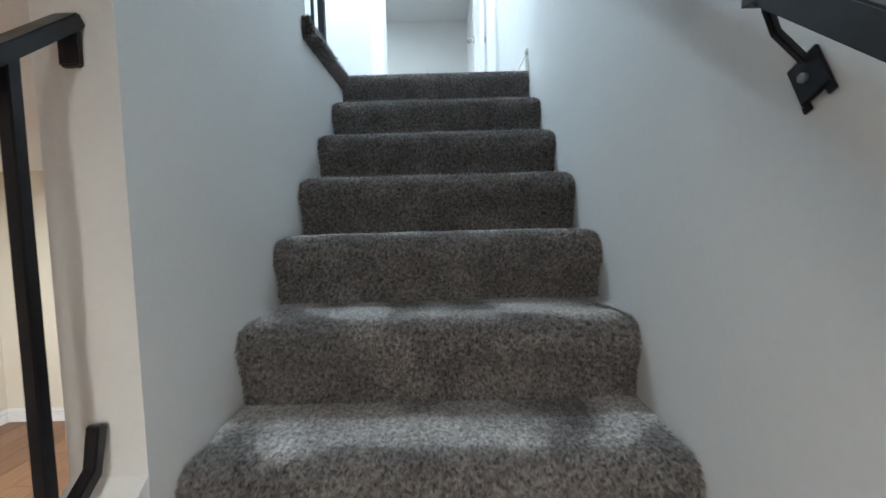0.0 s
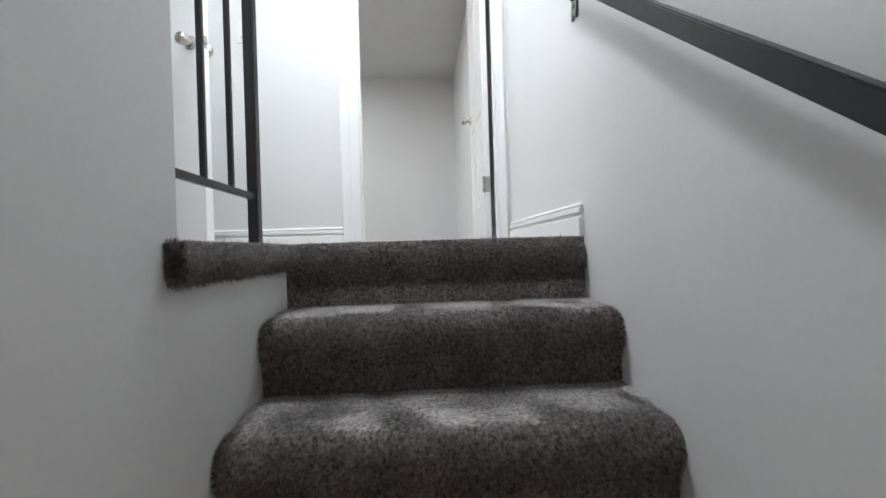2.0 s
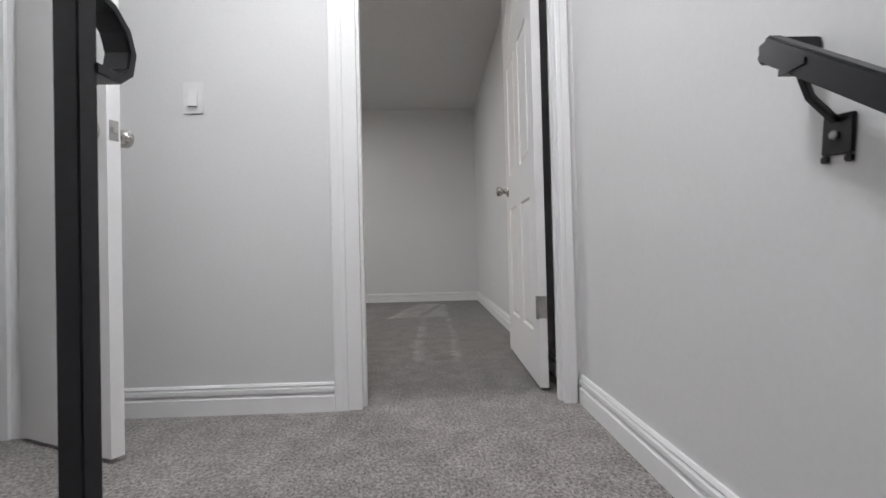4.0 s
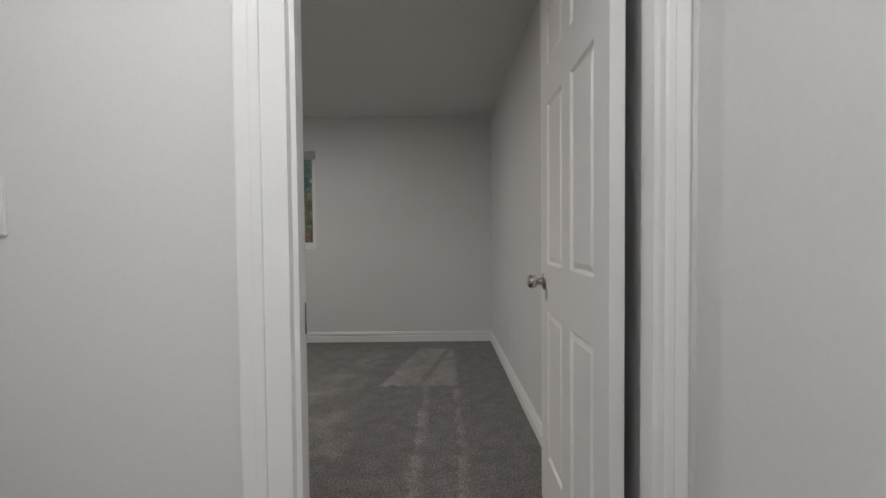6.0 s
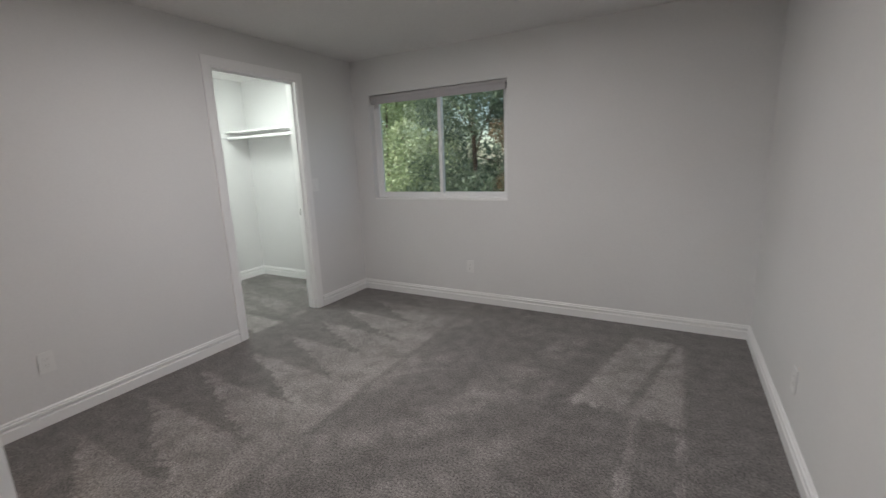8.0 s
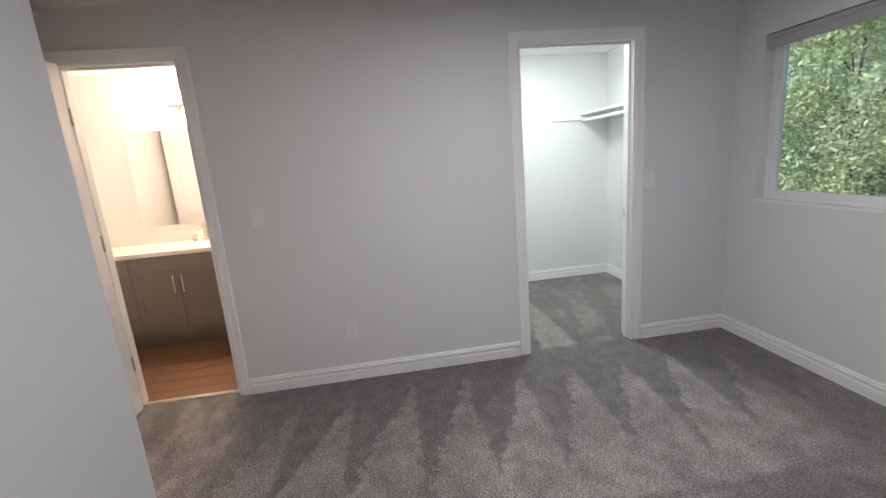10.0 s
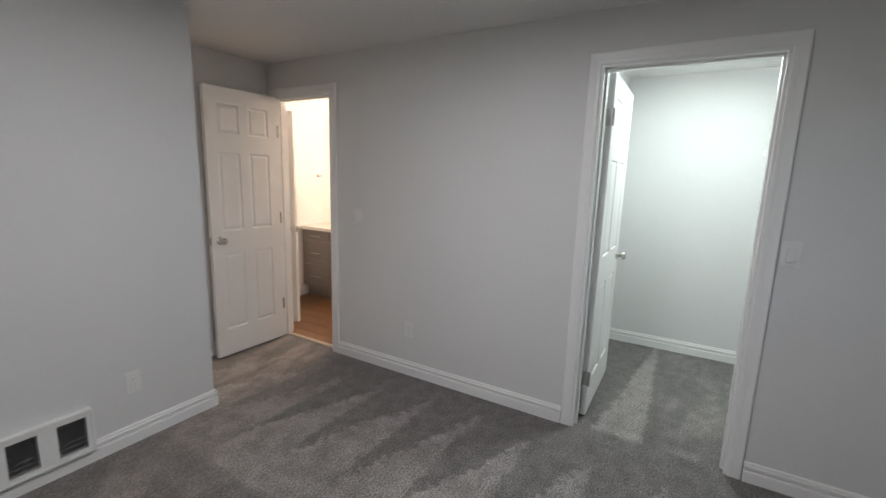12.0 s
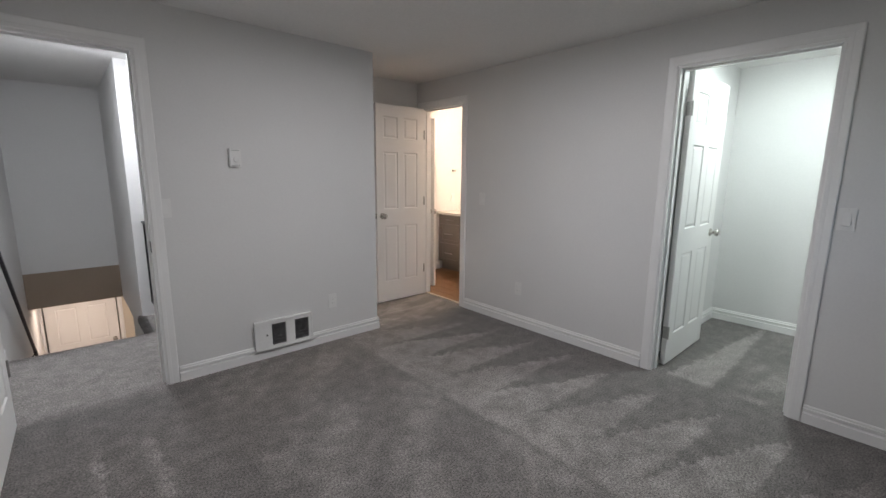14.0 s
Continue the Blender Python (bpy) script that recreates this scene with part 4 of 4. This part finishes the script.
for yy in (-0.09, 0.09):
    part("tap_handle", turned(lathe([(0.024, 0), (0.020, 0.012), (0.013, 0.02), (0.018, 0.05), (0.012, 0.06)], 16), pose(0, yy, 0)), CHROME, tap, "", True)
mir = thing("bathroom_mirror", "large frameless mirror over the vanity", "mirror", pose(-4.53, 0, 0))
part("glass", box_bm((0.001, 0.007, 0.0, 1.12, 0.985, 1.83), bevel=0.0015), MIRROR, mir)
bar = thing("vanity_light", "lit vanity light bar with warm glass globes", "wall light", pose(-4.53, 0.62, 1.98))
part("backplate", box_bm((0, 0.03, -0.32, 0.32, -0.05, 0.05), bevel=0.004), CHROME, bar)
for yy in (-0.22, 0.0, 0.22):
    part("globe", turned(lathe([(0.02, -0.055), (0.048, -0.04), (0.062, -0.015), (0.064, 0.01), (0.052, 0.04), (0.03, 0.056), (0.006, 0.062)], 20), pose(0.10, yy, -0.03)), BULB_WARM, bar, "glowing warm globe", True)
    part("arm", turned(lathe([(0.014, 0), (0.014, 0.06)], 10), pose(0.028, yy, -0.03, 0, 90, 0)), CHROME, bar)
hook = thing("robe_hook", "small double robe hook on the bathroom wall", "hook", pose(-4.243, -0.345, 1.405))
part("plate", box_bm((-0.012, 0.012, 0, 0.006, -0.02, 0.02), bevel=0.002), STEEL, hook)
for sx in (-1, 1):
    part("prong", bar_along([(0, 0.005, 0), (sx * 0.02, 0.03, -0.008), (sx * 0.034, 0.04, 0.014)], 0.009, 0.009, (0, 1, 0)), STEEL, hook)
outlet_plate(pose(-4.25, -0.345, 1.02, 0, 0, 180), "white rectangular outlet plate over the bathroom counter")


def planks(floor, xa, xb, ya, yb, zt, w, ln):
    me = None
    k = 0
    x = xa
    while x < xb - 0.01:
        y = ya - (k * 0.37) % ln
        wx = min(w, xb - x)
        while y < yb:
            c0, c1 = max(y, ya), min(y + ln, yb)
            if c1 - c0 > 0.02:
                if c1 - c0 > ln - 0.001 and wx > w - 0.001 and me is not None:
                    ob = new("plank", me)
                else:
                    bm = box_bm((0.0008, wx - 0.0008, 0.0008, c1 - c0 - 0.0008, -0.0119, 0), bevel=0.0012)
                    ob = mesh_object("plank", bm, WOOD)
                    if c1 - c0 > ln - 0.001 and wx > w - 0.001:
                        me = ob.data
                ob.location = (x, c0, zt)
                ob.parent = floor
            y += ln
        x += w
        k += 1


planks(bath_floor, -4.53, XW - 0.055, -0.345, 1.25, 0.0, 0.15, 1.2)
planks(low_floor, -3.48, SR, -4.04, 1.23, LOW, 0.18, 1.25)

# ---- outside ----
GZ = LOW - 0.35
structure(mesh_object("ground", box_bm((-220, 220, -220, 220, GZ - 0.2, GZ)), GROUND), "garden ground beyond the house", "ground")
rng = np.random.default_rng(7)


def leaf_cloud(centres, radii, count, size):
    """Many small bent leaves, scattered through overlapping clumps."""
    pick = rng.integers(0, len(centres), count)
    v = rng.normal(size=(count, 3))
    v /= np.linalg.norm(v, axis=1)[:, None]
    base = np.array(centres)[pick] + v * (np.array(radii)[pick] * rng.uniform(0.35, 1.0, count) ** 0.6)[:, None]
    a = rng.normal(size=(count, 3))
    a /= np.linalg.norm(a, axis=1)[:, None]
    b = np.cross(a, rng.normal(size=(count, 3)))
    b /= np.linalg.norm(b, axis=1)[:, None]
    ln = size * rng.uniform(0.6, 1.3, count)[:, None]
    p0, p2 = base - a * ln, base + a * ln
    p1, p3 = base + b * ln * 0.42, base - b * ln * 0.42 + np.cross(a, b) * ln * 0.2
    verts = np.stack([p0, p1, p2, p3], 1).reshape(-1, 3)
    me = bpy.data.meshes.new("crown")
    n = count
    me.vertices.add(4 * n)
    me.vertices.foreach_set("co", verts.ravel())
    me.loops.add(4 * n)
    me.loops.foreach_set("vertex_index", np.arange(4 * n))
    me.polygons.add(n)
    me.polygons.foreach_set("loop_start", np.arange(0, 4 * n, 4))
    me.update(calc_edges=True)
    return me


def tree(x, y, height, spread, leaf, count, size, label, low=0.18):
    root = thing("tree", label, "tree", pose(x, y, GZ))
    bm = bmesh.new()
    r0 = height * 0.013
    trunk = [(0, 0, 0), (0.06, 0.03, height * 0.3), (-0.05, 0.08, height * 0.6), (0.04, 0.02, height * 0.92)]
    rings = []
    for k, p in enumerate(trunk):
        r = r0 * (1 - 0.28 * k)
        rings.append([bm.verts.new((p[0] + r * math.cos(a * math.pi / 4), p[1] + r * math.sin(a * math.pi / 4), p[2])) for a in range(8)])
    for a, b in zip(rings, rings[1:]):
        for k in range(8):
            bm.faces.new((a[k], a[(k + 1) % 8], b[(k + 1) % 8], b[k]))
    part("trunk", bm, BARK, root, smooth=True)
    centres, radii = [], []
    for k in range(56):
        h = rng.uniform(low, 1.0)
        ang = rng.uniform(0, 6.283)
        rad = spread * (1.05 - 0.6 * abs(h - 0.5)) * rng.uniform(0.25, 1.0)
        c = (rad * math.cos(ang), rad * math.sin(ang), h * height)
        centres.append(c)
        radii.append(spread * rng.uniform(0.22, 0.42))
        if k % 7 == 0:
            part("limb", bar_along([(0, 0, h * height * 0.8), (c[0] * 0.5, c[1] * 0.5, h * height * 0.93), c], r0 * 0.22, r0 * 0.22, (0.1, 0.2, 1)), BARK, root)
    me = leaf_cloud(centres, radii, count, size)
    me.materials.append(leaf)
    crown = new("crown", me)
    crown.parent = root
    return root


tree(-6.0, 9.3, 6.3, 1.45, LEAF_BRIGHT, 28000, 0.044, "bright yellow-green leafy tree outside the window")
tree(-6.3, 11.8, 6.6, 1.7, LEAF_BRIGHT, 28000, 0.04, "pale green leafy tree in the garden")
tree(-8.4, 12.0, 7.0, 1.9, LEAF_MID, 24000, 0.046, "green leafy tree in the garden")
tree(-3.85, 9.4, 7.5, 1.5, LEAF_DARK, 42000, 0.036, "dark green tree close to the window")
tree(-2.7, 9.2, 4.6, 0.8, LEAF_BROWN, 15000, 0.036, "brownish shrub-like tree beside the dark tree")
tree(-3.0, 11.6, 8.0, 2.0, LEAF_DARK, 30000, 0.046, "dark green tree beyond the garden")
hedge_c = [(x, 16 + 1.5 * math.sin(x), GZ + h) for x in np.arange(-20, 8, 1.1) for h in (0.8, 2.2, 3.6)]
me = leaf_cloud(hedge_c, [1.5] * len(hedge_c), 22000, 0.13)
me.materials.append(LEAF_DARK)
tagged(new("far_hedge", me), "dense dark green hedge at the garden's end", "hedge", kind="stuff")


# ---- carpet pile ----
def pile(name, parent, base, normal, lean, length, width, upright=0.10):
    """Tufts of pile, one triangle each: most lie over, some stand up."""
    n = len(base)
    along = rng.normal(size=(n, 3)) + lean
    along -= normal * (along * normal).sum(1)[:, None]
    along /= np.linalg.norm(along, axis=1)[:, None] + 1e-9
    side = np.cross(normal, along)
    rise = np.where(rng.uniform(size=n) < upright * (1 - np.clip(normal[:, 2], 0, 1)), 1.0, rng.uniform(0.14, 0.48, n) * (1 - 0.65 * np.clip(normal[:, 2], 0, 1)) if upright else rng.uniform(0.08, 0.26, n))[:, None]
    reach = np.where(rise > 0.9, 0.35, 0.85)
    tip = base + (normal * rise + along * reach + 0.05 * rng.normal(size=(n, 3))) * (length * rng.uniform(0.7, 1.2, n))[:, None]
    verts = np.stack([base + side * width, tip, base - side * width], 1).reshape(-1, 3)
    me = bpy.data.meshes.new(name)
    me.vertices.add(3 * n)
    me.vertices.foreach_set("co", verts.ravel())
    me.loops.add(3 * n)
    me.loops.foreach_set("vertex_index", np.arange(3 * n))
    me.polygons.add(n)
    me.polygons.foreach_set("loop_start", np.arange(0, 3 * n, 3))
    me.update(calc_edges=True)
    me.materials.append(PILE)
    ob = new(name, me)
    ob.parent = parent
    return tagged(ob, "short grey carpet pile", kind="stuff")


def floor_pile(parent, rects, density, length=0.0075):
    for xa, xb, ya, yb in rects:
        n = int((xb - xa) * (yb - ya) * density)
        base = np.stack([rng.uniform(xa, xb, n), rng.uniform(ya, yb, n), np.full(n, -0.002)], 1)
        normal = np.tile((0.0, 0.0, 1.0), (n, 1))
        pile("carpet_pile", parent, base, normal, np.array((0.0, -0.3, 0.0)), length, 0.0022, 0.0)


floor_pile(bed_floor, [(XW, XE, YB, YN), (XW, -1.968, 0.43, YB), (ENTRY[0] + 0.02, ENTRY[1] - 0.02, YH, YB)], 50000)
floor_pile(bed_floor, [(-4.627, XW, 2.99, YN)], 16000)
floor_pile(hall_floor, [(-1.416, SL - 0.02, -0.562, YH), (SL - 0.02, SR, 0.045, YH)], 95000)
floor_pile(hall_floor, [(-1.868, -1.416, 0.45, 0.905)], 20000)


def profile_pile(parent, prof, n, place, lean, length):
    p = np.array(prof, float)
    seg = np.diff(p, axis=0)
    ln = np.linalg.norm(seg, axis=1)
    k = rng.choice(len(seg), n, p=ln / ln.sum())
    q = p[k] + seg[k] * rng.uniform(0, 1, n)[:, None]
    nr = np.stack([-seg[k][:, 1], seg[k][:, 0]], 1) / ln[k][:, None]
    base, normal = place(q, nr, n)
    pile("carpet_pile", parent, base, normal, lean, length, 0.0016, 0.10)


def on_step(q, nr, n):
    x = rng.uniform(SL + 0.004, SR - 0.004, n)
    base = np.stack([x, q[:, 0], q[:, 1] - 0.001], 1)
    d = np.minimum(x - SL, SR - x)
    base[:, 2] -= 0.016 * np.clip(1 - d / 0.035, 0, 1) ** 2
    return base, -np.stack([np.zeros(n), nr[:, 0], nr[:, 1]], 1)


def on_curb(q, nr, n):
    return np.stack([SL + q[:, 0], rng.uniform(-0.572, 0.0, n), q[:, 1]], 1), np.stack([nr[:, 0], np.zeros(n), nr[:, 1]], 1)


for i in range(10):
    profile_pile(stairs, step_profile(i)[0 if i else 3:], 76000 if i < 8 else 16000, on_step, np.array((0.0, -0.5, -1.1)), 0.0125)
# looser strands that hang over each nosing
for i in range(7):
    profile_pile(stairs, step_profile(i)[2:8], 11000, on_step, np.array((0.0, -1.2, -0.4)), 0.019)
profile_pile(stairs, curb_prof[1:-1], 26000, on_curb, np.array((0.5, 0.0, -0.7)), 0.0135)

n = 3000
end = np.stack([SL + rng.uniform(-0.012, 0.026, n), np.full(n, -0.571), rng.uniform(-0.058, -0.002, n)], 1)
pile("carpet_pile", stairs, end, np.tile((0.15, -1.0, 0.0), (n, 1)), np.array((0.3, 0.0, -0.6)), 0.012, 0.0019, 0.35)
